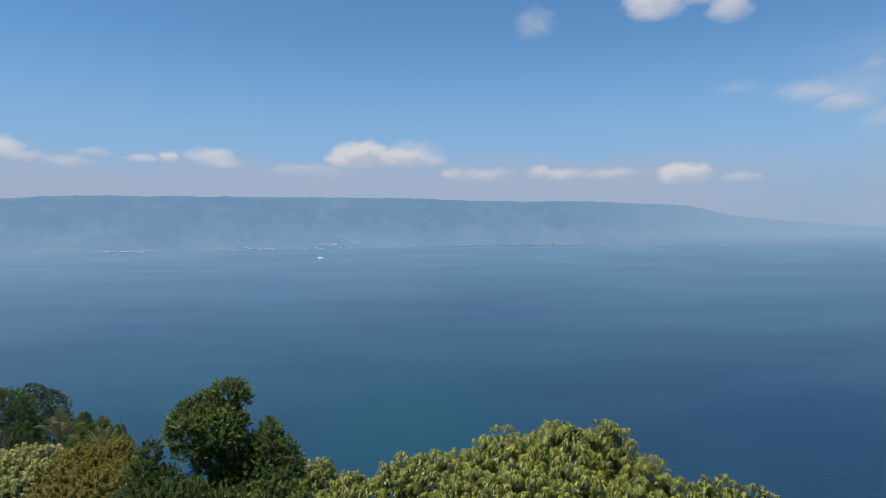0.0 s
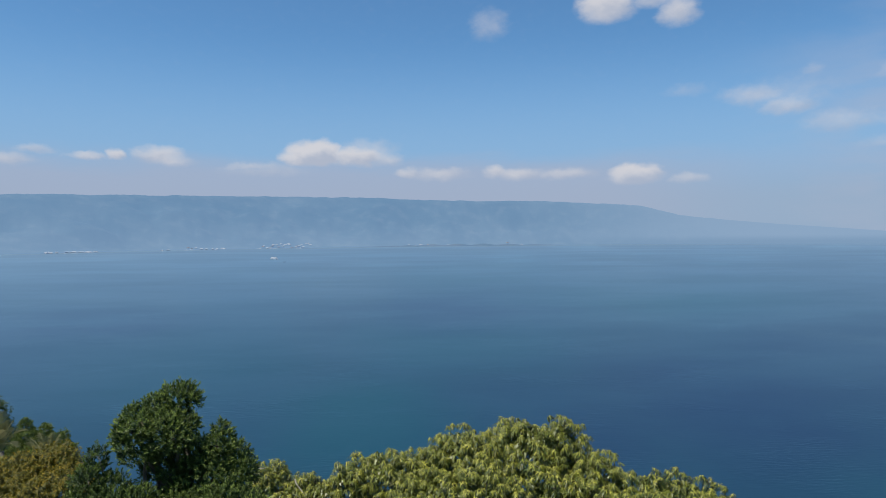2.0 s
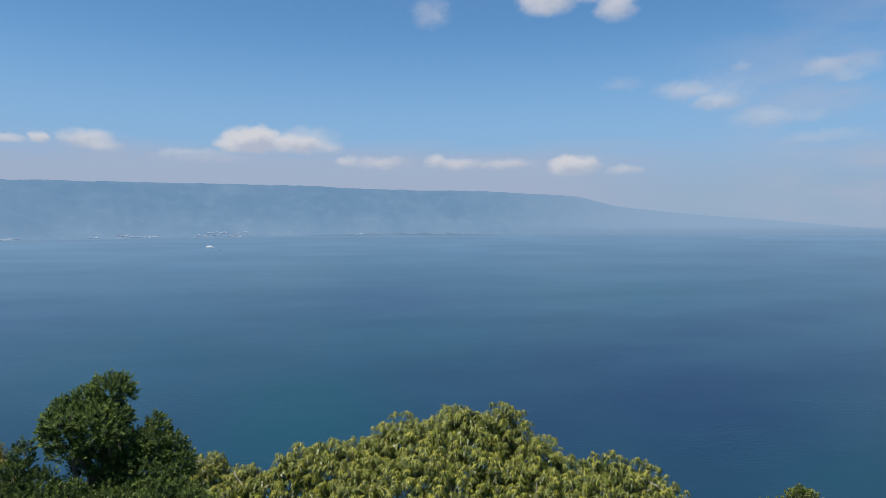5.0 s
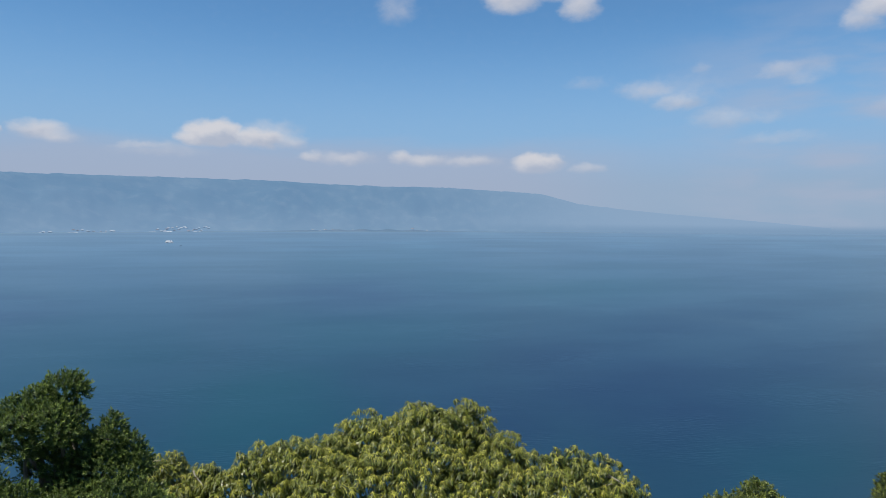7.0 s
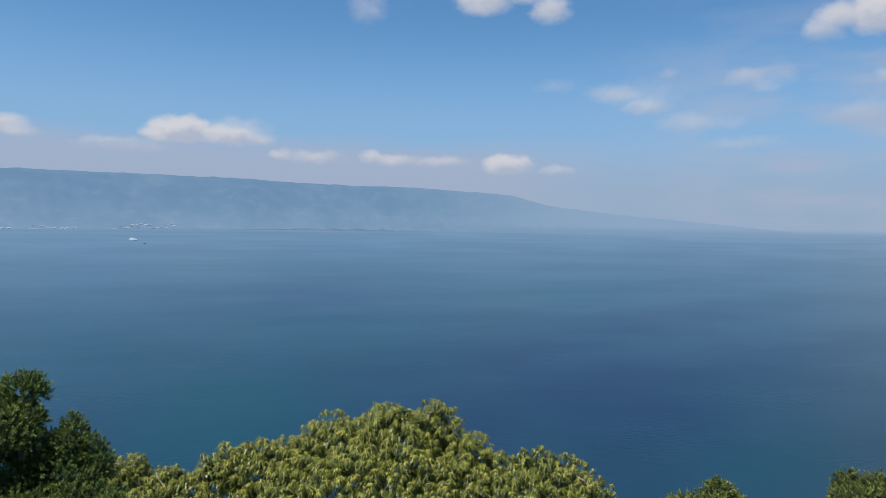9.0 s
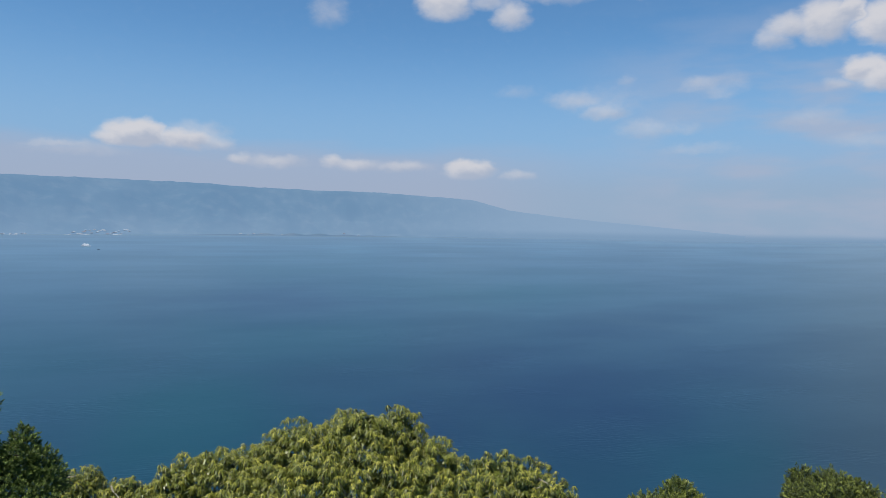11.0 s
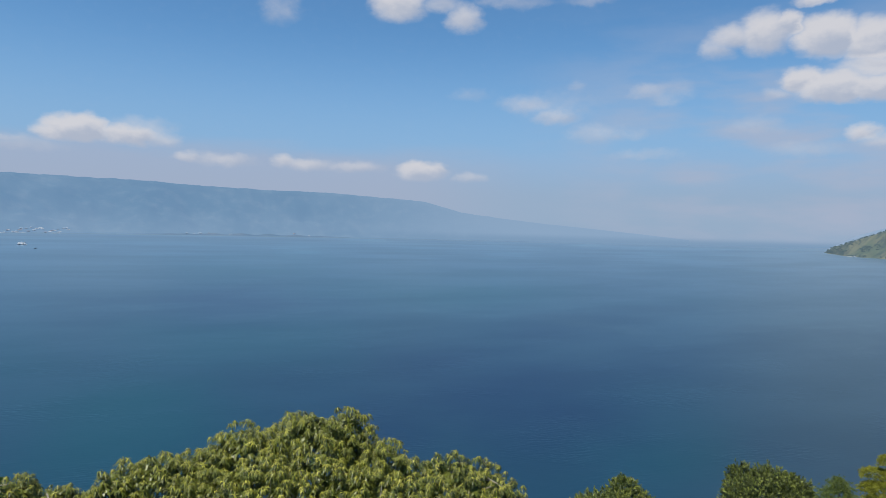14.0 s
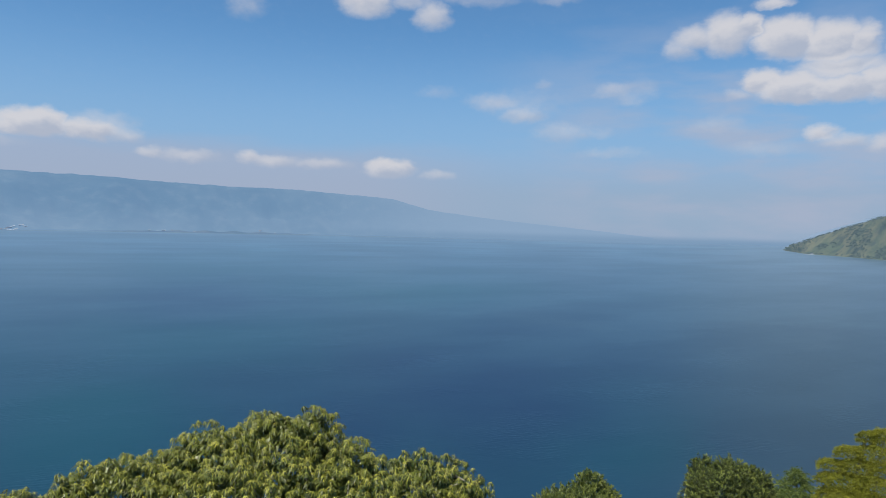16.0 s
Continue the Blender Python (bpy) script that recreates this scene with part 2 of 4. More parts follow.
def water_material():
    m, n = material("lake_water")
    pos = n.add("ShaderNodeNewGeometry").outputs["Position"]
    # wind lanes and deeper or greener water, whose patches grow wider out on the open lake
    sep = n.add("ShaderNodeSeparateXYZ", {0: pos})
    out = n.math("ADD", n.math("MAXIMUM", sep.outputs[1], -100.0), 220.0)
    side = n.math("DIVIDE", sep.outputs[0], out)
    open_lake = n.add("ShaderNodeCombineXYZ", {0: side, 1: n.math("LOGARITHM", out, 2.718), 2: 0.0}).outputs[0]
    # azimuth and dip, in degrees, at which the look-out sees each part of the lake: the patches are laid out in them
    az_ = n.math("MULTIPLY", n.math("ARCTAN2", sep.outputs[0], sep.outputs[1]), 57.2958)
    reach = n.math("SQRT", n.math("MULTIPLY_ADD", sep.outputs[0], sep.outputs[0], n.math("MULTIPLY", sep.outputs[1], sep.outputs[1])))
    dip = n.math("MULTIPLY", n.math("ARCTAN2", 60.0, reach), 57.2958)
    chart = n.add("ShaderNodeCombineXYZ", {0: az_, 1: dip, 2: 0.0}).outputs[0]
    drift = n.noise(n.vec("MULTIPLY", chart, (0.06, 0.22, 0)), 1.0, 5.0, 0.6, out=1)
    chart_bent = n.vec("MULTIPLY_ADD", n.vec("SUBTRACT", drift, (0.5, 0.5, 0.5)), (14.0, 4.0, 0), chart)

    def patches(spots):
        total = 0.0
        for ca, cd, wa, wd, weight in spots:
            spot = n.vec("MULTIPLY_ADD", chart_bent, (1 / wa, 1 / wd, 0), (-ca / wa, -cd / wd, 0))
            total = n.math("MAXIMUM", total, n.ramp(n.vec("LENGTH", spot), 1.6, 0.1, 0.0, weight))
        return total

    lane = n.noise(n.vec("MULTIPLY_ADD", open_lake, (4.2, 6.5, 0), (7.3, 1.9, 0)), 1.0, 4.0, 0.55)
    wide = n.noise(n.vec("MULTIPLY", open_lake, (3.0, 2.2, 0)), 1.0, 3.0, 0.5)
    calm = n.ramp(lane, 0.34, 0.68)
    col = n.mix(n.ramp(wide, 0.35, 0.65), (0.0072, 0.0315, 0.064), (0.0085, 0.036, 0.066))
    col = n.mix(patches(TEAL_WATER), col, (0.0048, 0.048, 0.068))
    col = n.mix(patches(NAVY_WATER), col, (0.0050, 0.0195, 0.060))
    col = n.mix(n.math("MULTIPLY", calm, 0.42), col, (0.012, 0.046, 0.078))
    col = n.mix(patches(PALE_PATCHES), col, (0.026, 0.058, 0.088))
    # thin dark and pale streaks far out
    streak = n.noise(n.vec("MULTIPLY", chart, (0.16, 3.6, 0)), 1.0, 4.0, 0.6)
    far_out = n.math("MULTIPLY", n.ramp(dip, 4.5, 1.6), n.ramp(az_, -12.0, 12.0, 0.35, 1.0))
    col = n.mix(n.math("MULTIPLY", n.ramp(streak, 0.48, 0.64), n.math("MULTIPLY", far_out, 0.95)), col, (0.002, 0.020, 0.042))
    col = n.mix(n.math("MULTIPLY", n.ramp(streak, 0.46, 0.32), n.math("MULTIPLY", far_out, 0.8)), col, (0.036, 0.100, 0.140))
    # grey cast to the right, tinted over the water's own colour
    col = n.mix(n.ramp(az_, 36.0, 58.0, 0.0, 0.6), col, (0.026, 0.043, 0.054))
    # ripples: short wind waves on a longer swell, stirred up in gusts
    r1 = n.noise(n.vec("MULTIPLY", pos, (0.26, 0.95, 0)), 1.0, 2.0, 0.5)
    r2 = n.noise(n.vec("MULTIPLY", pos, (0.10, 0.32, 0)), 1.0, 3.0, 0.55)
    gust = n.ramp(n.noise(n.vec("MULTIPLY", open_lake, (9.0, 12.0, 0)), 1.0, 3.0), 0.48, 0.68, 0.10, 0.70)
    gust = n.math("MULTIPLY", gust, n.ramp(out, 500.0, 1500.0, 1.0, 0.35))
    height = n.math("MULTIPLY", n.math("ADD", n.math("MULTIPLY", r1, 0.30), n.math("MULTIPLY", r2, 0.45)), gust)
    bump = n.add("ShaderNodeBump", {"Height": height, "Strength": 0.38, "Distance": 0.5}).outputs[0]
    deep = n.add("ShaderNodeBsdfDiffuse", {"Color": col})
    gloss = n.add("ShaderNodeBsdfGlossy", {"Color": (0.80, 0.96, 1.0, 1), "Roughness": 0.34, "Normal": bump})
    steep = n.add("ShaderNodeBump", {"Height": n.math("MULTIPLY", r1, gust), "Strength": 0.5, "Distance": 0.6}).outputs[0]
    level_f = n.add("ShaderNodeFresnel", {"IOR": 1.33}).outputs[0]
    wavy_f = n.add("ShaderNodeFresnel", {"IOR": 1.33, "Normal": steep}).outputs[0]
    both = n.math("MULTIPLY_ADD", level_f, 0.6, n.math("MULTIPLY", wavy_f, 0.4))
    fac = n.math("MULTIPLY", both, n.math("MULTIPLY_ADD", calm, 0.08, 0.65))
    seen = n.add("ShaderNodeMixShader", {0: fac, 1: deep.outputs[0], 2: gloss.outputs[0]}).outputs[0]
    # haze over the far end of the lake, painted onto the water as emission
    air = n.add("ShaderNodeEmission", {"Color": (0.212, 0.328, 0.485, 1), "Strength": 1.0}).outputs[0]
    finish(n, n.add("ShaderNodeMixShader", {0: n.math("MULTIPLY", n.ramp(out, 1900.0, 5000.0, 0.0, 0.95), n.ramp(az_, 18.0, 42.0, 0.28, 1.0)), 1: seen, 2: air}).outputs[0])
    return m


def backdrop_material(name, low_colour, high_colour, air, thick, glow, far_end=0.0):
    """A far hillside: woods, fields and scars, with the haze before it painted on as emission."""
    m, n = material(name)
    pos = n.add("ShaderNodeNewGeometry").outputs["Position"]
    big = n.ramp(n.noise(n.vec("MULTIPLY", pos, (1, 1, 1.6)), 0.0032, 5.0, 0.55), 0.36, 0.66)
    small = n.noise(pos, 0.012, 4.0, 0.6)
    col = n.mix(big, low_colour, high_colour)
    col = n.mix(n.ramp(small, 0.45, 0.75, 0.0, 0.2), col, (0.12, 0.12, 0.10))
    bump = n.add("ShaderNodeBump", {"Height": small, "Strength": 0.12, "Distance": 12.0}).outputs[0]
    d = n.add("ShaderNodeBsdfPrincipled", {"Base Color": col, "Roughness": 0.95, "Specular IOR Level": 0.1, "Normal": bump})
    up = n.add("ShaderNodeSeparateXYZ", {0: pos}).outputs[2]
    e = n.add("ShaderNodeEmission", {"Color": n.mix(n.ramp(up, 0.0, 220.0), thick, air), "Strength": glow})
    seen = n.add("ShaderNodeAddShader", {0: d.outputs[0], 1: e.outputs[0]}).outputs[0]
    # thicker haze towards the right end, again emission on the surface itself
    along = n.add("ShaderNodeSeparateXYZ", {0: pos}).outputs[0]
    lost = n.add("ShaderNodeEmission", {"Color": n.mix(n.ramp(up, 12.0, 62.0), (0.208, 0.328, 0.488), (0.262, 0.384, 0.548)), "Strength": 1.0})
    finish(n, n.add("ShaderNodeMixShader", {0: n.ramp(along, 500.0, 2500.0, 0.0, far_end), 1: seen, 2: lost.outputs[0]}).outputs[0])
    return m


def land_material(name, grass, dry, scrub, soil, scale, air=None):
    """Grass, dry grass, scrub and bare soil; air: haze of distant land, painted on as emission."""
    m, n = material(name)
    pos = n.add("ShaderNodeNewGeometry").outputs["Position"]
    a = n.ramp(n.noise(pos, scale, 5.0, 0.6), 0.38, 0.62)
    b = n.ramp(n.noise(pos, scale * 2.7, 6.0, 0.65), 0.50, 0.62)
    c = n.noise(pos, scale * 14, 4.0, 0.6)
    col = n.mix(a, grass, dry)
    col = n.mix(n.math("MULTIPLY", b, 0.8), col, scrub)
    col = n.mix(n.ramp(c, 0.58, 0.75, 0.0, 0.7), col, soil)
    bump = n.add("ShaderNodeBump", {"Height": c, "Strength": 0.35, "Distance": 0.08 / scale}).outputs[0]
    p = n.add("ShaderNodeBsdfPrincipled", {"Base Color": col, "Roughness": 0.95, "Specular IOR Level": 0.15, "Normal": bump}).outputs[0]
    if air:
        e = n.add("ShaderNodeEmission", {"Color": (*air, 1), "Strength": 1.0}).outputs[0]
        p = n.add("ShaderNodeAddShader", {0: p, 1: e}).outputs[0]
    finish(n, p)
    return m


MAT = {
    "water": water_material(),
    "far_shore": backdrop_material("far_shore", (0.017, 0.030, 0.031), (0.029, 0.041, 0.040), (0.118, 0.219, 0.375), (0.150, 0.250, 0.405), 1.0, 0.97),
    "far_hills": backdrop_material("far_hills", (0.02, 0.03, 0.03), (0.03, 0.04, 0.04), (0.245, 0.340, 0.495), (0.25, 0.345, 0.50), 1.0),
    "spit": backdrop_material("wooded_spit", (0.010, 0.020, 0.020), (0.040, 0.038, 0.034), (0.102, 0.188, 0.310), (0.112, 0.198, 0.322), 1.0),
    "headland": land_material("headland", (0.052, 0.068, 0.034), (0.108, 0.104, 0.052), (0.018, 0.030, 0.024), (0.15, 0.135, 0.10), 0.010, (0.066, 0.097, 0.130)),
    "hillside": land_material("hillside", (0.05, 0.09, 0.03), (0.12, 0.12, 0.05), (0.04, 0.06, 0.025), (0.16, 0.11, 0.07), 0.18),
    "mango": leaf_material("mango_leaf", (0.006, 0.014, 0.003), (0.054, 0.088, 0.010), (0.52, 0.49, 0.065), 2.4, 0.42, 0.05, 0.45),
    "dark": leaf_material("glossy_dark_leaf", (0.009, 0.022, 0.006), (0.042, 0.078, 0.017), (0.29, 0.36, 0.080), 2.2, 0.45, 0.08, 0.25),
    "shrub": leaf_material("shrub_leaf", (0.010, 0.024, 0.007), (0.036, 0.066, 0.014), (0.20, 0.26, 0.05), 2.0, 0.45, 0.12, 0.3),
    "hedge": leaf_material("dark_leathery_leaf", (0.005, 0.012, 0.004), (0.018, 0.032, 0.009), (0.33, 0.37, 0.08), 2.4, 0.43, 0.05, 0.32),
    "laurel": leaf_material("olive_leaf", (0.026, 0.042, 0.012), (0.090, 0.125, 0.028), (0.36, 0.38, 0.085), 1.8, 0.42, 0.16, 0.4),
    "yellow": leaf_material("yellowing_leaf", (0.028, 0.042, 0.006), (0.150, 0.140, 0.015), (0.34, 0.235, 0.020), 0.6, 0.5, 0.2, 0.3),
    "pale": leaf_material("pale_leaf", (0.016, 0.032, 0.007), (0.070, 0.098, 0.018), (0.66, 0.60, 0.20), 2.2, 0.5, 0.25, 0.3),
    "pine": leaf_material("pine_needle", (0.026, 0.048, 0.018), (0.080, 0.118, 0.038), (0.24, 0.27, 0.085), 0.6, 0.6, 0.15, 0.2),
    "goldpine": leaf_material("yellow_green_needle", (0.013, 0.021, 0.004), (0.16, 0.180, 0.019), (0.68, 0.64, 0.070), 1.6, 0.6, 0.08, 0.2),
    "conifer": leaf_material("young_conifer_needle", (0.036, 0.060, 0.017), (0.135, 0.185, 0.046), (0.38, 0.42, 0.10), 0.9, 0.6, 0.12, 0.2),
    "palm": leaf_material("palm_leaflet", (0.16, 0.16, 0.075), (0.30, 0.28, 0.14), (0.44, 0.40, 0.21), 0.7, 0.5, 0.15, 0.3),
    "headwood": backdrop_material("headland_wood", (0.024, 0.040, 0.026), (0.046, 0.066, 0.038), (0.080, 0.118, 0.148), (0.080, 0.118, 0.148), 1.0),
    "bark": bark_material("grey_brown_bark", (0.060, 0.045, 0.033), (0.19, 0.16, 0.125)),
    "pale_bark": bark_material("pale_twig_bark", (0.17, 0.14, 0.11), (0.38, 0.34, 0.28), 20.0),
    "wall": paint_material("weathered_white_wall", (0.62, 0.63, 0.64), 0.7, 0.2, 0.05, 0.45),
    "roof_grey": paint_material("sheet_metal_roof", (0.58, 0.61, 0.64), 0.45, 0.3, 0.08, 0.45),
    "roof_red": paint_material("rusty_roof", (0.27, 0.19, 0.165), 0.6, 0.35, 0.08, 0.45),
    "hull_white": paint_material("white_hull", (0.86, 0.86, 0.86), 0.4, 0.05, 0.3),
    "hull_dark": paint_material("dark_hull", (0.05, 0.06, 0.08), 0.4, 0.2, 0.3),
    "hull_blue": paint_material("blue_hull", (0.06, 0.16, 0.34), 0.4, 0.15, 0.3),
    "glass": paint_material("dark_cabin_glass", (0.03, 0.04, 0.05), 0.1, 0.05, 0.3),
}


# ---- mesh helpers ----
def link_mesh(name, verts, faces, mat, parent=None, label="", smooth=False):
    """One mesh object from vertex and face arrays."""
    me = bpy.data.meshes.new(name)
    me.from_pydata([tuple(v) for v in verts] if not isinstance(verts, np.ndarray) else verts.tolist(), [], faces.tolist() if isinstance(faces, np.ndarray) else faces)
    if smooth:
        me.polygons.foreach_set("use_smooth", [True] * len(me.polygons))
    me.materials.append(MAT[mat])
    ob = new(name, me)
    if parent:
        ob.parent = parent
    if label:
        tagged(ob, label)
    return ob


def part(name, bm, mat, parent, label=""):
    me = bpy.data.meshes.new(name)
    bm.to_mesh(me)
    bm.free()
    me.materials.append(MAT[mat])
    ob = new(name, me)
    ob.parent = parent
    if label:
        tagged(ob, label)
    return ob


def empty(name, place, label, category, group="", turn=0.0):
    e = new(name)
    e.empty_display_size = 0.5
    e.matrix_basis = pose(*place, 0, 0, turn)
    return tagged(e, label, category, group)


def tube(points, radii, sides=7):
    """A tapered, bent limb as vertices and faces."""
    pts = [Vector(p) for p in points]
    verts, faces = [], []
    for i, p in enumerate(pts):
        along = (pts[min(i + 1, len(pts) - 1)] - pts[max(i - 1, 0)]).normalized()
        side = along.cross(Vector((0.31, 0.95, 0.07))).normalized()
        other = along.cross(side)
        for k in range(sides):
            a = 2 * math.pi * k / sides
            verts.append(p + (side * math.cos(a) + other * math.sin(a)) * radii[i])
    for i in range(len(pts) - 1):
        for k in range(sides):
            a, b = i * sides + k, i * sides + (k + 1) % sides
            faces.append((a, b, b + sides, a + sides))
    faces.append(tuple(range(sides))[::-1])
    faces.append(tuple(range((len(pts) - 1) * sides, len(pts) * sides)))
    return verts, faces


def bent_line(a, b, n, sway, rng, sag=0.0):
    a, b = np.array(a, float), np.array(b, float)
    out = []
    for i in range(n + 1):
        s = i / n
        p = a + (b - a) * s + rng.normal(0, sway, 3) * math.sin(math.pi * s)
        p[2] += sag * math.sin(math.pi * s)
        out.append(p)
    return out


# ---- leaf clusters: arrays of vertices (n, 3) and quads (m, 4) round the origin, axis up ----
def blade(length, width, out, up, droop, segments, spin, base):
    """One leaf: starts at base, goes outwards and arches down."""
    rows = []
    ca, sa_ = math.cos(spin), math.sin(spin)
    for i in range(segments + 1):
        s = i / segments
        r = base + length * out * s
        z = up * length * s - droop * length * s * s
        half = width * 0.5 * math.sin(math.pi * (0.10 + 0.84 * s)) ** 0.8
        rows.append((r * ca - half * sa_, r * sa_ + half * ca, z - 0.15 * half))
        rows.append((r * ca + half * sa_, r * sa_ - half * ca, z + 0.15 * half))
    faces = [(2 * i, 2 * i + 1, 2 * i + 3, 2 * i + 2) for i in range(segments)]
    return rows, faces


def cluster(rng, leaves, length, width, lift, droop, segments=3, spread=1.0, stem=0.0):
    verts, faces, young = [], [], []
    for i in range(leaves):
        spin = i * 2.39996 + rng.uniform(-0.35, 0.35)
        ring = i / max(1, leaves - 1)
        ln = length * rng.uniform(0.72, 1.15)
        out = spread * (1.0 - 0.55 * ring) * rng.uniform(0.8, 1.1)
        rows, fs = blade(ln, width * rng.uniform(0.8, 1.2), out, lift * (0.55 + 0.8 * ring) * rng.uniform(0.7, 1.3), droop * rng.uniform(0.7, 1.25), segments, spin, 0.01)
        z0 = stem * ring
        k = len(verts)
        verts += [(x, y, z + z0) for x, y, z in rows]
        faces += [tuple(k + v for v in fc) for fc in fs]
        young += [ring] * len(fs)
    return np.array(verts), np.array(faces), np.array(young)


def needle_tuft(rng, count, length, width):
    verts, faces = [], []
    for i in range(count):
        d = rng.normal(0, 1, 3)
        d[2] = abs(d[2]) * 0.9 + 0.1
        d /= np.linalg.norm(d)
        s = np.cross(d, rng.normal(0, 1, 3))
        s *= width * 0.5 / np.linalg.norm(s)
        ln = length * rng.uniform(0.7, 1.2)
        k = len(verts)
        verts += [-s * 0.5, s * 0.5 + d * ln * 0.1, d * ln + s * 0.4, d * ln * 0.75 - s]
        faces += [(k, k + 1, k + 2, k + 3)]
    return np.array(verts), np.array(faces), rng.uniform(0, 1, len(faces)) ** 2


def puffs(lobes, size, rng, sink=0.86):
    """Breaks the lobes of a crown into foliage puffs of about that radius, with dark clefts between them."""
    out = []
    lb = np.array(lobes)
    for j, (cx, cy, cz, rx, ry, rz) in enumerate(lb):
        if min(rx, rz) < 1.3 * size:
            out.append((cx, cy, cz, rx, ry, rz))
            continue
        area = 4 * math.pi * ((rx * ry) ** 1.6 / 3 + (rx * rz) ** 1.6 / 3 + (ry * rz) ** 1.6 / 3) ** (1 / 1.6)
        n = max(6, int(area / (1.82 * size) ** 2))
        i = np.arange(n)
        z = 1 - 2 * (i + 0.5) / n
        a = i * 2.39996 + rng.uniform(0, 6.28)
        d = np.stack([np.sqrt(1 - z * z) * np.cos(a), np.sqrt(1 - z * z) * np.sin(a), z], 1) + rng.normal(0, 0.25 * size / max(rx, rz), (n, 3))
        d /= np.linalg.norm(d, axis=1)[:, None]
        for v in d:
            if v[2] < -0.45 or (v[1] > 0.5 and v[2] < 0.2):
                continue
            r = size * rng.uniform(0.72, 1.3)
            p = np.array([cx, cy, cz]) + v * np.maximum(np.array([rx, ry, rz]) - 0.62 * r, 0.2 * r)
            if any(np.linalg.norm((p - o[:3]) / o[3:]) < 0.72 for k, o in enumerate(lb) if k != j):
                continue
            out.append((*p, r * 1.05, r * 1.05, r * 0.78))
    return out


def crown_places(lobes, spacing, rng, inner=0.35, lean=0.55, rough=0.10, bottom=-0.3):
    """Where the leaf clusters of a crown sit: on the skin of its lobes and, sparser, below it. Gives places and axes."""
    lobes = np.array(lobes)
    places, axes = [], []
    for j, (cx, cy, cz, rx, ry, rz) in enumerate(lobes):
        area = 4 * math.pi * ((rx * ry) ** 1.6 / 3 + (rx * rz) ** 1.6 / 3 + (ry * rz) ** 1.6 / 3) ** (1 / 1.6)
        n = max(8, int(area / spacing ** 2))
        i = np.arange(n)
        z = 1 - 2 * (i + 0.5) / n
        a = i * 2.39996 + rng.uniform(0, 6.28)
        s = np.sqrt(1 - z * z)
        d = np.stack([s * np.cos(a), s * np.sin(a), z], 1) + rng.normal(0, 0.55 * spacing / max(rx, rz), (n, 3))
        d /= np.linalg.norm(d, axis=1)[:, None]
        keep = d[:, 2] > bottom
        d = d[keep]
        for deep in (0, 1, 2):
            dd = d if not deep else d[rng.random(len(d)) < inner / deep]
            if len(dd) == 0:
                continue
            r = 1 + rng.normal(0, rough, len(dd)) if not deep else rng.uniform(0.60 - 0.2 * (deep - 1), 0.80 - 0.2 * (deep - 1), len(dd))
            lumps = np.array([noise.noise(Vector((v * 3.2 + [j * 7.1, 0, 0]).tolist())) for v in dd])
            p = np.array([cx, cy, cz]) + dd * np.array([rx, ry, rz]) * (r + 0.16 * lumps)[:, None]
            inside = np.zeros(len(p), bool)
            for k, o in enumerate(lobes):
                if k != j and np.abs(o[:3] - lobes[j][:3]).max() < o[3:].max() + lobes[j][3:].max():
                    q = np.linalg.norm((p - o[:3]) / o[3:], axis=1)
                    inside |= q < (0.80 if not deep else 0.6)
            p, dd = p[~inside], dd[~inside]
            nrm = dd / np.array([rx, ry, rz])
            nrm /= np.linalg.norm(nrm, axis=1)[:, None]
            ax = nrm * (1 - lean) + np.array([0, 0, lean]) + rng.normal(0, 0.16, nrm.shape)
            places.append(p)
            axes.append(ax / np.linalg.norm(ax, axis=1)[:, None])
    return np.concatenate(places), np.concatenate(axes)


def turns(axes, rng):
    """Rotation matrices whose z is the axis, spun at random."""
    t = rng.normal(0, 1, axes.shape)
    x = np.cross(t, axes)
    x /= np.linalg.norm(x, axis=1)[:, None]
    y = np.cross(axes, x)
    return np.stack([x, y, axes], 2)


def joined(variants, places, axes, scales, rng):
    """All clusters of a crown as one mesh's arrays: vertices, quads and how young each leaf is."""
    mats = turns(axes, rng)
    pick = rng.integers(0, len(variants), len(places))
    vs, fs, ages, k = [], [], [], 0
    for j, (v, f, young) in enumerate(variants):
        sel = np.where(pick == j)[0]
        if len(sel) == 0:
            continue
        out = np.einsum("nij,vj->nvi", mats[sel], v) * scales[sel][:, None, None] + places[sel][:, None, :]
        vs.append(out.reshape(-1, 3))
        fs.append((f[None] + (np.arange(len(sel)) * len(v))[:, None, None] + k).reshape(-1, 4))
        ages.append(np.tile(young, len(sel)))
        k += len(sel) * len(v)
    return np.concatenate(vs), np.concatenate(fs), np.concatenate(ages)


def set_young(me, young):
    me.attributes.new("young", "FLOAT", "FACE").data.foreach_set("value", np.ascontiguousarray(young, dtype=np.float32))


def hill_z(x, y):
    """The look-out's slope: a level top, then steep down to the lake."""
    n = noise.noise(Vector((x * 0.05, y * 0.05, 3.1))) * 2.2 + noise.noise(Vector((x * 0.2, y * 0.2, 9.7))) * 0.5
    edge = max(0.0, y - 2.2 + 0.02 * abs(x))
    return 58.3 - 0.92 * edge + (0.0 if edge <= 0 else n * min(1.0, edge / 4)) + max(0.0, -y - 6) * 0.25


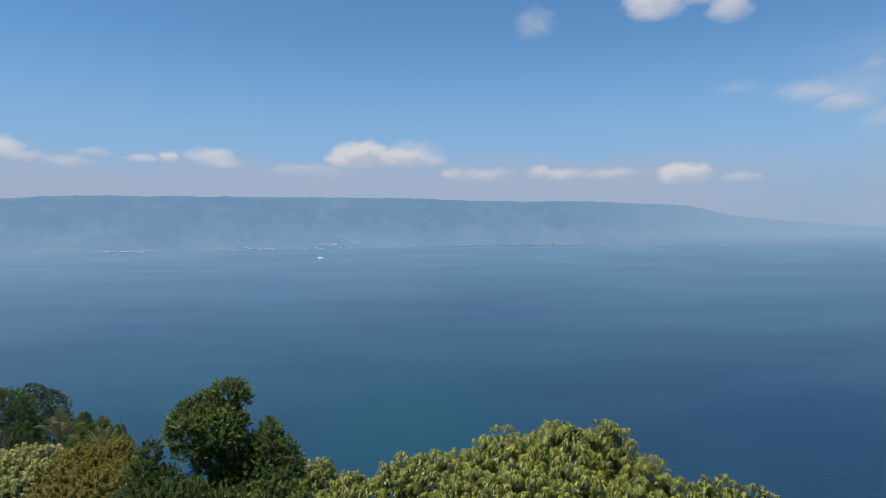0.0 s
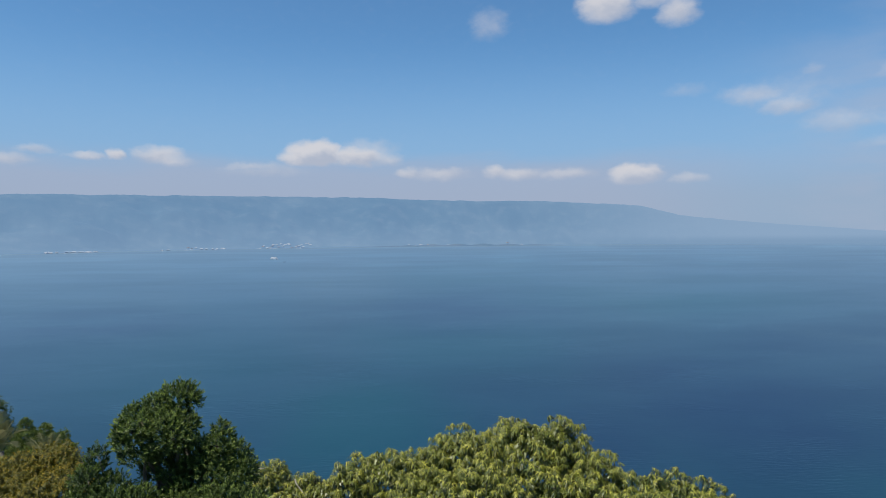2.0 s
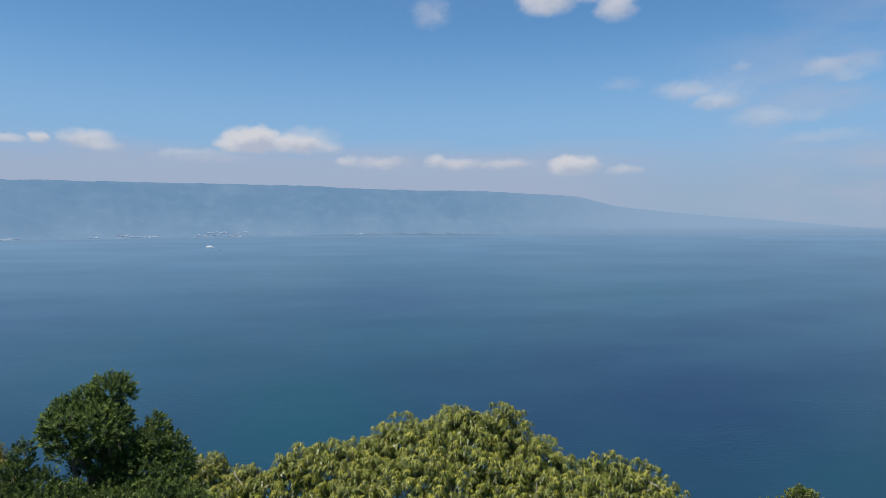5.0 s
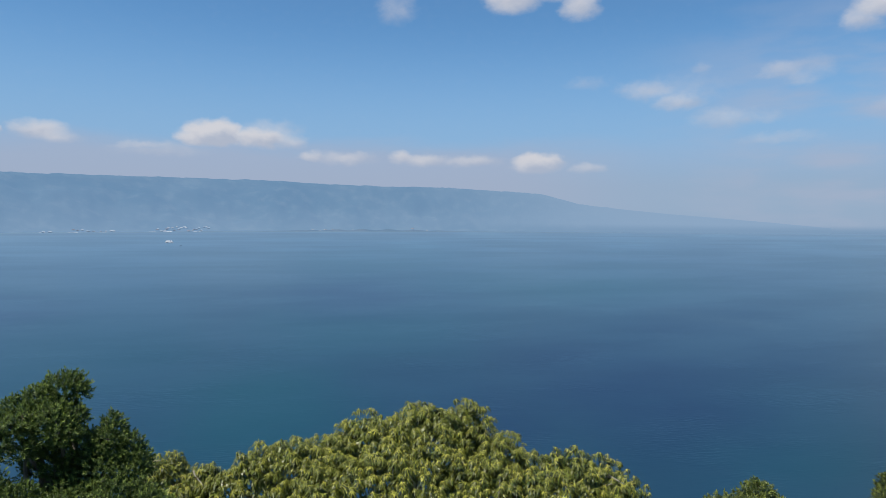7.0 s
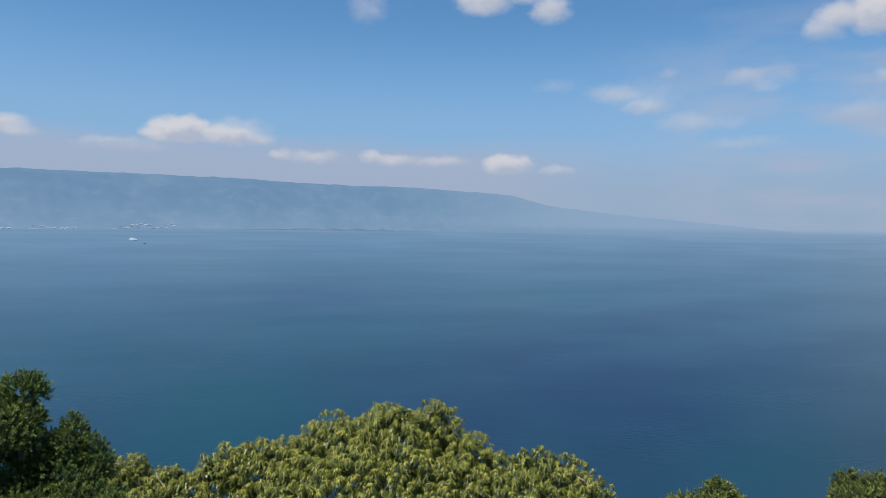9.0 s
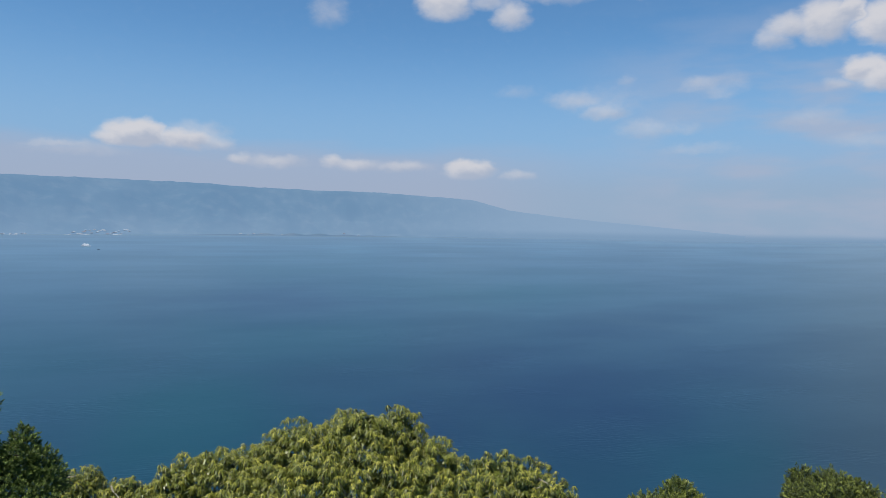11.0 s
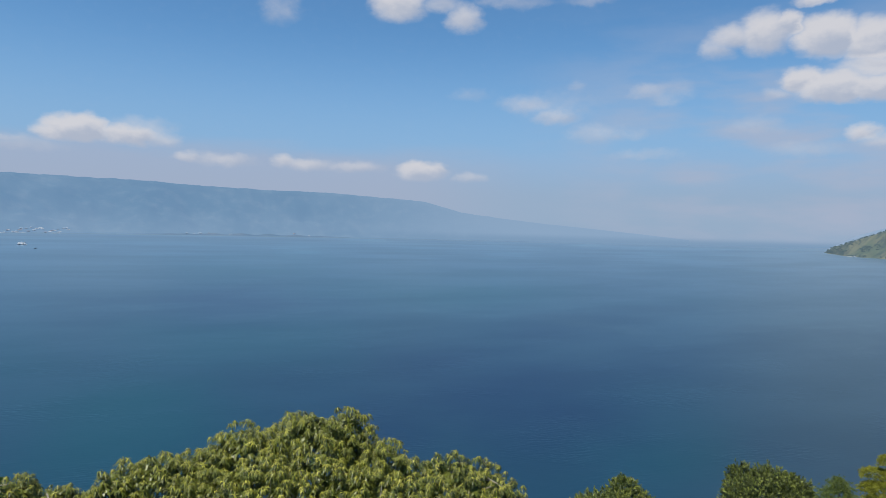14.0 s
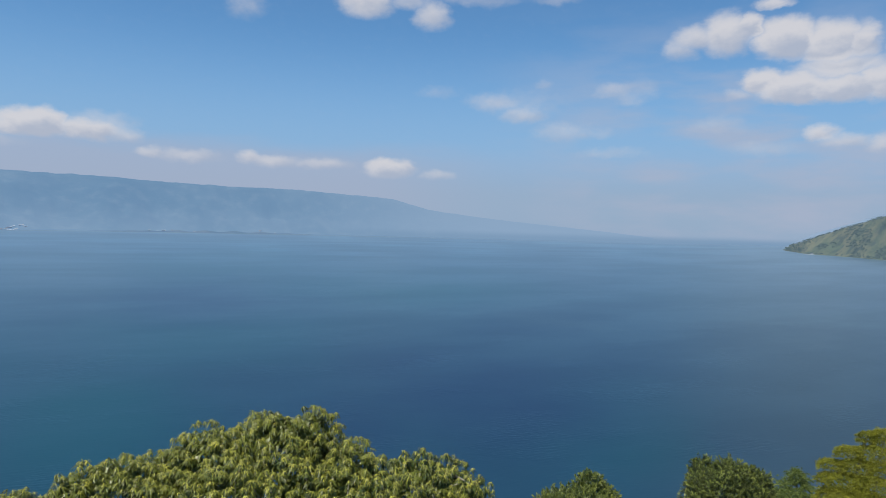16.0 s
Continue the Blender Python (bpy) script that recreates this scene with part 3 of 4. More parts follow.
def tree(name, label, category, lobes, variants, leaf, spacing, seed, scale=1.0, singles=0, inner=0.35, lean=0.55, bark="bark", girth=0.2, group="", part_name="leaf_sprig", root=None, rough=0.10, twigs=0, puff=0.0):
    """A broad-leaved or needle tree: trunk, limbs to every lobe of its crown, and the crown of many leaf clusters."""
    rng = np.random.default_rng(seed)
    lb = np.array(lobes)
    cx, cy = (lb[:, 0] * lb[:, 3]).sum() / lb[:, 3].sum(), (lb[:, 1] * lb[:, 3]).sum() / lb[:, 3].sum()
    if root:
        cx, cy = root
    base = np.array([cx, cy, hill_z(cx, cy) - 0.25])
    thing = empty(name, base, label, category, group)
    fork = np.array([cx, cy, max(base[2] + 1.5, lb[:, 2].min() - 0.6 * lb[:, 5].max())])
    v, f = tube([p - base for p in bent_line(base, fork, 5, girth * 0.5, rng)], [girth * (1.35 if i == 0 else 1.05 - 0.08 * i) for i in range(6)], 9)
    link_mesh("trunk", v, f, bark, thing, smooth=True)
    for (x, y, z, rx, ry, rz) in lobes:
        tip = np.array([x, y, z + 0.55 * rz])
        pts = bent_line(fork - [0, 0, 0.3], tip, 5, 0.05 * np.linalg.norm(tip - fork), rng, 0.1)
        v, f = tube([p - base for p in pts], [girth * 0.55 * (1 - 0.15 * i) for i in range(6)], 6)
        link_mesh("limb", v, f, bark, thing, smooth=True)
    shapes = puffs(lobes, puff, rng) if puff else lobes
    places, axes = crown_places(shapes, spacing, rng, inner, lean, rough)
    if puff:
        # inner leaves behind the puffs, which close the crown; the crown's shade is tinted into them
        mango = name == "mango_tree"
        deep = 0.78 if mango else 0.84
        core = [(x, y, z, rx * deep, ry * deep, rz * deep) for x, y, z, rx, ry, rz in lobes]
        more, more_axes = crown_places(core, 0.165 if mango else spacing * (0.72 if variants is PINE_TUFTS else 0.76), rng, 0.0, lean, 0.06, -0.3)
        v, f, young = joined(INNER_SHADE_LEAVES if mango else [(a, c, young * 0.1) for a, c, young in variants], more - base, more_axes, rng.uniform(1.0, 1.4, len(more)) * scale, rng)
        set_young(link_mesh("inner_crown", v, f, leaf, thing, "inner leaves, coloured darker for the shade inside the crown").data, young)
    scales = rng.uniform(0.75, 1.30, len(places)) * scale
    order = np.argsort(places[:, 1] - 1.2 * places[:, 2])
    lone = order[:singles]
    rest = order[singles:]
    v, f, young = joined(variants, places[rest] - base, axes[rest], scales[rest], rng)
    crown = link_mesh("crown", v, f, leaf, thing)
    set_young(crown.data, young)
    tagged(crown, kind="stuff" if singles else "")
    if singles:
        meshes = []
        for a, b, young in variants:
            me = bpy.data.meshes.new(part_name)
            me.from_pydata(a.tolist(), [], b.tolist())
            set_young(me, young)
            me.materials.append(MAT[leaf])
            meshes.append(me)
        mats = turns(axes[lone], rng)
        for i, idx in enumerate(lone):
            ob = new(part_name, meshes[i % len(meshes)])
            ob.parent = thing
            ob.matrix_basis = Matrix.LocRotScale(Vector(places[idx] - base), Matrix(mats[i].tolist()).to_quaternion(), Vector((scales[idx],) * 3))
    # bare pale twigs that show between the leaves
    for i in range(twigs):
        idx = lone[int(rng.integers(0, len(lone)))] if singles else int(rng.integers(0, len(places)))
        p = places[idx]
        j = int(np.argmin(np.linalg.norm(lb[:, :3] - p, axis=1)))
        q = p + (lb[j, :3] - p) * 0.3 + rng.normal(0, 0.2, 3)
        v, f = tube([s - base for s in bent_line(q, p + axes[idx] * 0.02, 4, 0.03, rng)], [0.024, 0.020, 0.016, 0.012, 0.008], 5)
        link_mesh("twig", v, f, "pale_bark", thing)
    return thing


# ---- ground and water ----
def grid(name, xs, ys, z_of, mat, label, category="ground", flip=False):
    verts = [(x, y, z_of(x, y)) for y in ys for x in xs]
    w_ = len(xs)
    faces = [(j * w_ + i, j * w_ + i + 1, (j + 1) * w_ + i + 1, (j + 1) * w_ + i) for j in range(len(ys) - 1) for i in range(w_ - 1)]
    ob = link_mesh(name, verts, faces, mat, smooth=True)
    return tagged(ob, label, category, kind="structure")


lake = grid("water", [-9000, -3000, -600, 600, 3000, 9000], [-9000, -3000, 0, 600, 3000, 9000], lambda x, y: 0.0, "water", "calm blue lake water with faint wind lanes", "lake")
xs = sorted(set([float(v) for v in np.arange(-60, 61, 2)] + [float(v) for v in np.arange(-600, -60, 30)] + [float(v) for v in np.arange(90, 601, 30)]))
ys = sorted(set([float(v) for v in np.arange(-4, 76, 1.5)] + [float(v) for v in np.arange(-400, -4, 22)]))
grid("ground", xs, ys, hill_z, "hillside", "steep grassy hillside falling to the lake")


def polar_land(name, az_rows, shore, depth, crest, mat, label, rows, relief, seed, back=0.35):
    """A shore seen across the water: foot at its shore line, crest behind it, ravines and spurs between."""
    verts, faces = [], []
    for a in az_rows:
        s0, dp, hc = shore(a), depth(a), crest(a)
        for k in range(rows + 1):
            s = k / rows * (1 + back)
            r = s0 + dp * s
            x, y = r * math.sin(radians(a)), r * math.cos(radians(a))
            if s <= 1:
                rise = 0.10 * min(1.0, s / 0.3) + 0.90 * (max(0.0, s - 0.12) / 0.88) ** 1.25
            else:
                rise = 1 - 1.2 * (s - 1)
            bell = math.sin(math.pi * min(1, s)) if s < 1 else 0.0
            spur = noise.fractal(Vector((x * relief[0], y * relief[0], seed)), 0.9, 2.1, 5)
            crag = noise.noise(Vector((x * 0.012, y * 0.012, seed + 5))) * 0.014 * hc + noise.noise(Vector((x * 0.045, y * 0.045, seed + 9))) * 0.010 * hc
            verts.append((x, y, -2.0 + (hc + 2) * rise + spur * relief[1] * bell * min(1.0, hc / 150) + (crag if s > 0.3 else 0)))
    n = rows + 1
    for i in range(len(az_rows) - 1):
        for k in range(rows):
            faces.append((i * n + k, (i + 1) * n + k, (i + 1) * n + k + 1, i * n + k + 1))
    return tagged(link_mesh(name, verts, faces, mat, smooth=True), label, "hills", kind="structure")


SHORE_AZ = (-70, -26, -9, 3, 12.6, 30, 47)
SHORE_D = (2600, 3330, 3960, 4240, 4480, 4560, 4600)
CREST_AZ = (-70, -33.3, -30, -22, -13.3, -4, 0.8, 5.6, 12.6, 20.1, 21.5, 23.2, 27.4, 33, 38, 46)
CREST_EL = (2.7, 3.05, 3.34, 3.46, 3.48, 3.45, 3.25, 3.09, 2.98, 2.47, 2.1, 1.62, 1.10, 0.55, 0.12, -0.70)


def far_shore_d(a):
    return float(np.interp(a, SHORE_AZ, SHORE_D))


def far_depth(a):
    return float(np.interp(a, (-70, -9, 12.6, 46), (800, 700, 400, 260)))


def far_crest(a):
    e = float(np.interp(a, CREST_AZ, CREST_EL))
    return max(0.5, 60 + (far_shore_d(a) + far_depth(a)) * math.tan(radians(e)))


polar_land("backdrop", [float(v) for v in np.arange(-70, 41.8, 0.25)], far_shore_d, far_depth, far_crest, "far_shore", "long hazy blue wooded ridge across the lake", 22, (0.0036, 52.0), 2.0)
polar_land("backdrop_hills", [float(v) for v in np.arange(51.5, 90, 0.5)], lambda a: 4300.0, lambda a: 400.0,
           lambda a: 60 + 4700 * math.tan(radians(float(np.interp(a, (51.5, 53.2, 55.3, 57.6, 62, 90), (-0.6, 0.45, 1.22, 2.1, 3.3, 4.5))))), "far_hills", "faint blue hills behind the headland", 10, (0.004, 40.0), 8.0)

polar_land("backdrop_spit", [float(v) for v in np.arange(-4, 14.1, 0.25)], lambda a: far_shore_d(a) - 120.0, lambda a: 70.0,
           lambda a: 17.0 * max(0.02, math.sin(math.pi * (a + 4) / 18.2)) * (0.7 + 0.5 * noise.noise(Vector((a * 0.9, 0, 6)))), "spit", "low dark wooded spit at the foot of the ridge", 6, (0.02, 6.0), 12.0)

HEAD_AZ = (51.2, 51.6, 52.8, 57.7, 64, 75, 92)
HEAD_D = (3500, 3350, 2930, 2440, 2000, 1600, 1200)
HEAD_CREST = (51.2, 51.7, 53.2, 55.3, 57.6, 62, 70, 92)
HEAD_EL = (-0.95, -0.55, 0.08, 0.98, 1.85, 3.2, 5.0, 7.0)


def head_d(a):
    return float(np.interp(a, HEAD_AZ, HEAD_D))


def head_crest(a):
    e = float(np.interp(a, HEAD_CREST, HEAD_EL))
    return max(1.0, 60 + (head_d(a) + 260) * math.tan(radians(e)))


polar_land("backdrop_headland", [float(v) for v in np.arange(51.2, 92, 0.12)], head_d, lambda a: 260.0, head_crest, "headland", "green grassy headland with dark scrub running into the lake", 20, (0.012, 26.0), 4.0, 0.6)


# ---- the near trees ----
R0 = np.random.default_rng(5)
# leaves for the crown's inside, young cut to a tenth to paint them shaded
INNER_SHADE_LEAVES = [(a, b, young * 0.1) for a, b, young in (cluster(R0, 11, 0.17, 0.046, 0.40, 0.80, 2, 1.0, 0.05) for _ in range(5))]
MANGO_CLUSTERS = [cluster(R0, 26, 0.170, 0.023, 0.36 + 0.03 * i, 0.80 + 0.06 * (i % 5), 3, 1.0, 0.07) for i in range(9)]
GLOSSY_SPRIGS = [cluster(R0, 13, 0.092, 0.032, 0.85, 0.40, 2, 0.80, 0.11) for _ in range(6)]
SMALL_SPRIGS = [cluster(R0, 14, 0.10, 0.042, 0.6, 0.5, 2, 1.0, 0.14) for _ in range(5)]
PINE_TUFTS = [needle_tuft(R0, 18, 0.26, 0.032) for _ in range(5)]
PALE_CLUSTERS = [cluster(R0, 16, 0.15, 0.042, 0.5, 0.75, 2, 0.95, 0.08) for _ in range(5)]

tree("mango_tree", "broad mango tree, yellow-green drooping leaf clusters in sun", "tree", [
    (-2.10, 18.92, 52.56, 0.58, 0.52, 0.55),
    (-1.71, 19.04, 52.75, 0.51, 0.46, 0.58),
    (3.61, 19.16, 53.18, 1.73, 1.56, 1.38),
    (4.57, 18.99, 53.42, 0.73, 0.65, 1.33),
    (3.55, 19.28, 53.82, 0.77, 0.70, 0.83),
    (1.70, 19.36, 52.95, 1.25, 1.12, 1.42),
    (0.22, 19.30, 52.62, 0.87, 0.78, 1.21),
    (-0.67, 19.09, 52.64, 1.03, 0.93, 1.24),
    (-1.38, 18.85, 52.66, 0.58, 0.52, 1.13),
    (5.42, 18.06, 52.70, 0.93, 0.84, 1.32),
    (2.58, 17.72, 51.77, 3.96, 2.38, 2.15),
    (4.54, 17.21, 51.85, 2.13, 1.28, 1.80),
    (0.19, 17.95, 51.53, 2.00, 1.20, 1.50),
], MANGO_CLUSTERS, "mango", 0.282, 11, singles=300, girth=0.28, twigs=34, lean=0.80, inner=0.2, rough=0.06, puff=0.48)
tree("mango_tree", "smaller mango tree with olive-green clusters and bare twigs", "tree", [
    (7.10, 16.90, 52.64, 1.02, 0.92, 1.12),
    (6.49, 16.98, 52.80, 0.66, 0.59, 1.07),
    (7.62, 16.47, 52.62, 0.66, 0.59, 1.07),
    (6.84, 16.12, 52.20, 2.09, 1.25, 1.45),
], MANGO_CLUSTERS, "mango", 0.27, 12, singles=120, girth=0.18, twigs=14, lean=0.80, inner=0.2, rough=0.06, puff=0.46)
tree("mango_tree", "low mango tree with pale yellow young leaf tips", "tree", [
    (-2.62, 19.35, 52.70, 0.45, 0.41, 0.52),
    (-3.68, 19.41, 52.70, 0.64, 0.57, 0.85),
    (-2.91, 19.27, 52.38, 0.67, 0.60, 0.84),
    (-4.15, 19.55, 52.95, 0.28, 0.26, 0.43),
    (-3.31, 18.47, 51.69, 1.27, 0.89, 1.20),
], MANGO_CLUSTERS, "mango", 0.25, 13, singles=100, girth=0.16, twigs=4, lean=0.80, inner=0.2, rough=0.08, puff=0.36)
tree("broadleaf_tree", "tall dark green tree with glossy oval leaves", "tree", [
    (-5.45, 17.32, 55.26, 0.35, 0.31, 0.35),
    (-5.66, 17.67, 55.84, 0.48, 0.43, 0.38),
    (-5.36, 17.59, 55.74, 0.21, 0.19, 0.35),
    (-6.09, 17.48, 55.64, 0.41, 0.37, 0.35),
    (-6.50, 17.16, 55.48, 0.35, 0.31, 0.35),
    (-6.26, 17.00, 55.09, 0.69, 0.62, 0.69),
    (-6.62, 16.86, 55.08, 0.35, 0.31, 0.50),
    (-5.64, 16.89, 54.99, 0.59, 0.53, 0.71),
    (-5.31, 17.30, 54.41, 0.51, 0.46, 0.54),
    (-4.57, 17.61, 54.87, 0.24, 0.21, 0.35),
    (-4.62, 17.33, 54.49, 0.44, 0.40, 0.50),
    (-4.16, 17.44, 54.45, 0.28, 0.25, 0.31),
    (-4.00, 17.30, 53.94, 0.35, 0.31, 0.53),
    (-4.65, 17.40, 53.80, 0.80, 0.72, 0.74),
    (-5.31, 17.40, 53.66, 0.71, 0.64, 0.65),
    (-5.82, 17.20, 54.17, 0.58, 0.52, 0.44),
    (-4.73, 16.60, 53.11, 1.56, 1.09, 0.85),
    (-6.29, 16.72, 54.69, 0.47, 0.42, 0.22),
], GLOSSY_SPRIGS, "dark", 0.115, 21, scale=0.80, singles=300, girth=0.17, lean=0.35, part_name="leaf_sprig", inner=0.15, puff=0.34)
tree("shrub", "dark green leafy shrub beside the tall tree", "shrub", [
    (-6.84, 15.66, 54.93, 0.18, 0.16, 0.33),
    (-6.83, 15.55, 54.61, 0.27, 0.24, 0.30),
    (-6.90, 15.30, 54.44, 0.33, 0.29, 0.44),
    (-6.47, 15.45, 54.32, 0.36, 0.32, 0.36),
    (-6.03, 15.48, 53.93, 0.50, 0.45, 0.44),
    (-6.50, 15.04, 53.70, 1.10, 0.88, 0.81),
], GLOSSY_SPRIGS, "shrub", 0.125, 22, scale=0.80, girth=0.08, lean=0.4, inner=0.1, puff=0.3)
tree("yellow_tree", "yellowing orange-green small-leaved tree on the slope", "tree", [
    (-9.81, 19.68, 53.43, 0.69, 0.62, 0.65),
    (-10.37, 19.33, 53.26, 0.77, 0.69, 0.77),
    (-10.86, 19.03, 53.18, 0.58, 0.52, 0.65),
    (-9.28, 19.50, 53.08, 0.49, 0.44, 0.76),
    (-9.76, 18.61, 52.61, 1.77, 1.42, 1.08),
    (-8.91, 19.33, 52.56, 0.57, 0.51, 0.76),
], SMALL_SPRIGS, "yellow", 0.145, 23, scale=0.72, girth=0.13, lean=0.3, rough=0.12, inner=0.0, puff=0.42)
tree("pale_bush", "pale cream-green flowering bushy tree", "tree", [
    (-13.06, 20.90, 52.90, 0.95, 0.85, 0.60),
    (-12.54, 21.51, 52.80, 0.52, 0.47, 0.52),
    (-12.60, 19.24, 53.03, 0.89, 0.80, 0.81),
    (-11.70, 19.08, 52.44, 1.88, 1.50, 1.19),
], PALE_CLUSTERS, "pale", 0.185, 24, scale=0.85, girth=0.14, lean=0.75, inner=0.1, puff=0.30)
PINE_LOBES = [[
    (-24.52, 37.93, 50.27, 1.16, 1.05, 1.32),
    (-25.34, 37.36, 50.17, 1.47, 1.32, 1.70),
    (-24.14, 37.91, 49.31, 1.24, 1.12, 1.70),
    (-24.68, 37.25, 48.24, 2.32, 2.09, 1.94),
], [
    (-25.88, 42.38, 50.27, 0.76, 0.69, 0.68),
    (-25.07, 42.70, 49.57, 1.02, 0.92, 0.93),
    (-25.72, 42.21, 49.16, 1.44, 1.30, 1.36),
    (-24.51, 42.74, 48.48, 0.72, 0.65, 1.10),
    (-25.21, 42.08, 47.59, 2.12, 1.91, 1.70),
    (-25.42, 41.51, 46.18, 2.54, 2.29, 2.12),
], [
    (-19.20, 35.85, 50.33, 0.32, 0.28, 0.42),
    (-19.05, 35.72, 49.60, 0.60, 0.54, 0.70),
    (-18.99, 35.41, 48.49, 1.23, 1.10, 1.23),
], [
    (-18.62, 36.67, 49.91, 0.28, 0.26, 0.35),
    (-18.48, 36.57, 49.29, 0.43, 0.38, 0.64),
    (-18.03, 35.87, 48.34, 0.88, 0.79, 1.05),
], [
    (-16.71, 34.51, 50.09, 0.27, 0.24, 0.37),
    (-16.64, 34.40, 49.60, 0.43, 0.39, 0.53),
    (-16.54, 34.17, 48.74, 0.73, 0.66, 0.86),
]]
for key, lobes_ in enumerate(PINE_LOBES):
    tree("pine_tree", "tall dark green pine on the slope" if key < 2 else "slim young pine lower on the slope", "tree", lobes_, PINE_TUFTS, "pine" if key < 2 else "conifer", 0.25 if key < 2 else 0.15, 31 + key,
         scale=0.52, girth=0.22 if key < 2 else 0.10, lean=0.45, group="pines on the slope", rough=0.14, inner=0.0, puff=0.40 if key < 2 else 0.30)
tree("laurel_bush", "light green bush with upright oval leaves", "bush", [
    (12.96, 17.23, 51.81, 0.46, 0.42, 0.54),
    (12.98, 17.36, 52.12, 0.21, 0.19, 0.27),
    (13.23, 16.92, 51.60, 0.35, 0.31, 0.38),
    (12.35, 17.69, 51.10, 0.47, 0.42, 0.31),
    (12.14, 16.80, 51.17, 1.50, 1.20, 0.94),
], GLOSSY_SPRIGS, "laurel", 0.14, 41, scale=0.95, girth=0.08, lean=0.3, inner=0.1, puff=0.26)
tree("clipped_tree", "dense dark green tree with a flat leafy top", "tree", [
    (14.72, 14.39, 53.10, 0.33, 0.29, 0.47),
    (14.98, 13.72, 53.02, 0.64, 0.58, 0.61),
    (15.55, 13.45, 52.95, 0.47, 0.42, 0.58),
    (14.34, 14.14, 52.71, 0.36, 0.32, 0.72),
    (15.40, 13.03, 52.83, 0.36, 0.32, 0.64),
    (14.44, 13.21, 52.74, 1.08, 0.86, 0.87),
], GLOSSY_SPRIGS, "hedge", 0.112, 42, scale=0.80, singles=200, girth=0.13, lean=0.4, part_name="leaf_sprig", inner=0.1, puff=0.32)
tree("young_conifer", "small grey-green conifer beside the golden pine", "tree", [
    (25.58, 19.66, 49.87, 0.28, 0.25, 0.34),
    (25.46, 19.60, 49.43, 0.62, 0.56, 0.62),
    (24.97, 19.45, 48.88, 1.12, 1.01, 0.79),
    (24.61, 18.89, 48.33, 1.39, 1.25, 1.11),
], PINE_TUFTS, "conifer", 0.15, 43, scale=0.45, girth=0.09, lean=0.4, rough=0.14, inner=0.8)
tree("golden_pine", "yellow-green pine with dense lit needle tufts", "tree", [
    (26.31, 17.24, 52.02, 0.38, 0.34, 0.35),
    (26.95, 16.98, 51.96, 0.55, 0.49, 0.49),
    (25.63, 17.49, 51.44, 0.54, 0.48, 0.32),
    (26.24, 16.84, 51.53, 0.76, 0.68, 0.38),
    (25.20, 17.85, 50.92, 0.59, 0.53, 0.24),
    (25.60, 17.06, 51.00, 0.80, 0.72, 0.35),
    (25.97, 16.26, 51.09, 0.69, 0.62, 0.43),
    (24.81, 17.69, 50.48, 0.48, 0.43, 0.24),
    (24.93, 17.04, 50.52, 0.90, 0.81, 0.34),
    (25.33, 16.21, 50.59, 0.95, 0.85, 0.40),
    (24.43, 17.24, 50.03, 0.63, 0.57, 0.32),
    (24.67, 16.39, 50.06, 1.15, 1.04, 0.47),
    (24.50, 16.04, 49.52, 2.08, 1.87, 0.78),
], PINE_TUFTS, "goldpine", 0.120, 44, scale=0.36, girth=0.16, lean=0.5, rough=0.08, inner=0.0, puff=0.34)


def palm(place, seed, size=1.0):
    """A ragged palm: short trunk and stiff arching fronds, each with its leaflets."""
    rng = np.random.default_rng(seed)
    x, y, z = place
    base = (x, y, hill_z(x, y) - 0.2)
    thing = empty("palm_tree", base, "dusty grey-green palm with stiff upright fronds", "palm")
    h = z - base[2]
    v, f = tube([(0.1 * math.sin(i), 0, h * i / 6) for i in range(7)], [0.20 - 0.012 * i for i in range(7)], 8)
    link_mesh("trunk", v, f, "bark", thing, smooth=True)
    for i in range(18):
        spin, rise = i * 2.39996, rng.uniform(0.95, 1.5)
        ln = rng.uniform(1.4, 2.2) * size
        arch = rng.uniform(0.25, 0.75)
        spine = []
        for k in range(17):
            s = k / 16
            r = ln * s * math.cos(rise) * (1 + 0.25 * s)
            spine.append(np.array([r * math.cos(spin), r * math.sin(spin), h + ln * s * math.sin(rise) - arch * ln * s * s * (0.35 + math.cos(rise))]))
        v, f = tube(spine, [0.022 - 0.0011 * k for k in range(17)], 5)
        frond = link_mesh("frond", v, f, "palm", thing)
        for k in range(2, 16):
            along = (spine[k + 1] - spine[k - 1]) / np.linalg.norm(spine[k + 1] - spine[k - 1])
            for side in (-1, 1):
                d = np.array([-math.sin(spin) * side, math.cos(spin) * side, 0.15]) * rng.uniform(0.6, 0.9) + along * rng.uniform(0.6, 0.9)
                d /= np.linalg.norm(d)
                ll = 0.50 * size * rng.uniform(0.7, 1.2) * math.sin(math.pi * (k + 1) / 18)
                a, b = spine[k], spine[k] + d * ll - np.array([0, 0, 0.22 * ll])
                mid = spine[k] + d * ll * 0.55
                up = np.array([0, 0, 0.020])
                link_mesh("leaflet", [a - up, a + up, mid + up * 1.1, mid - up * 1.1, b], [(0, 1, 2, 3), (3, 2, 4)], "palm", frond)
    return thing


palm((-17.35, 30.45, 50.75), 51)
palm((-15.80, 31.20, 50.05), 52, 0.8)


# ---- the headland's scattered trees ----
rng = np.random.default_rng(77)
deps = bpy.context.evaluated_depsgraph_get()
deps.update()


def drop(x, y):
    """The height of whatever land lies under a point."""
    hit, place, _, _, ob, _ = scene.ray_cast(deps, (x, y, 900), (0, 0, -1))
    return place.z if hit else 0.0


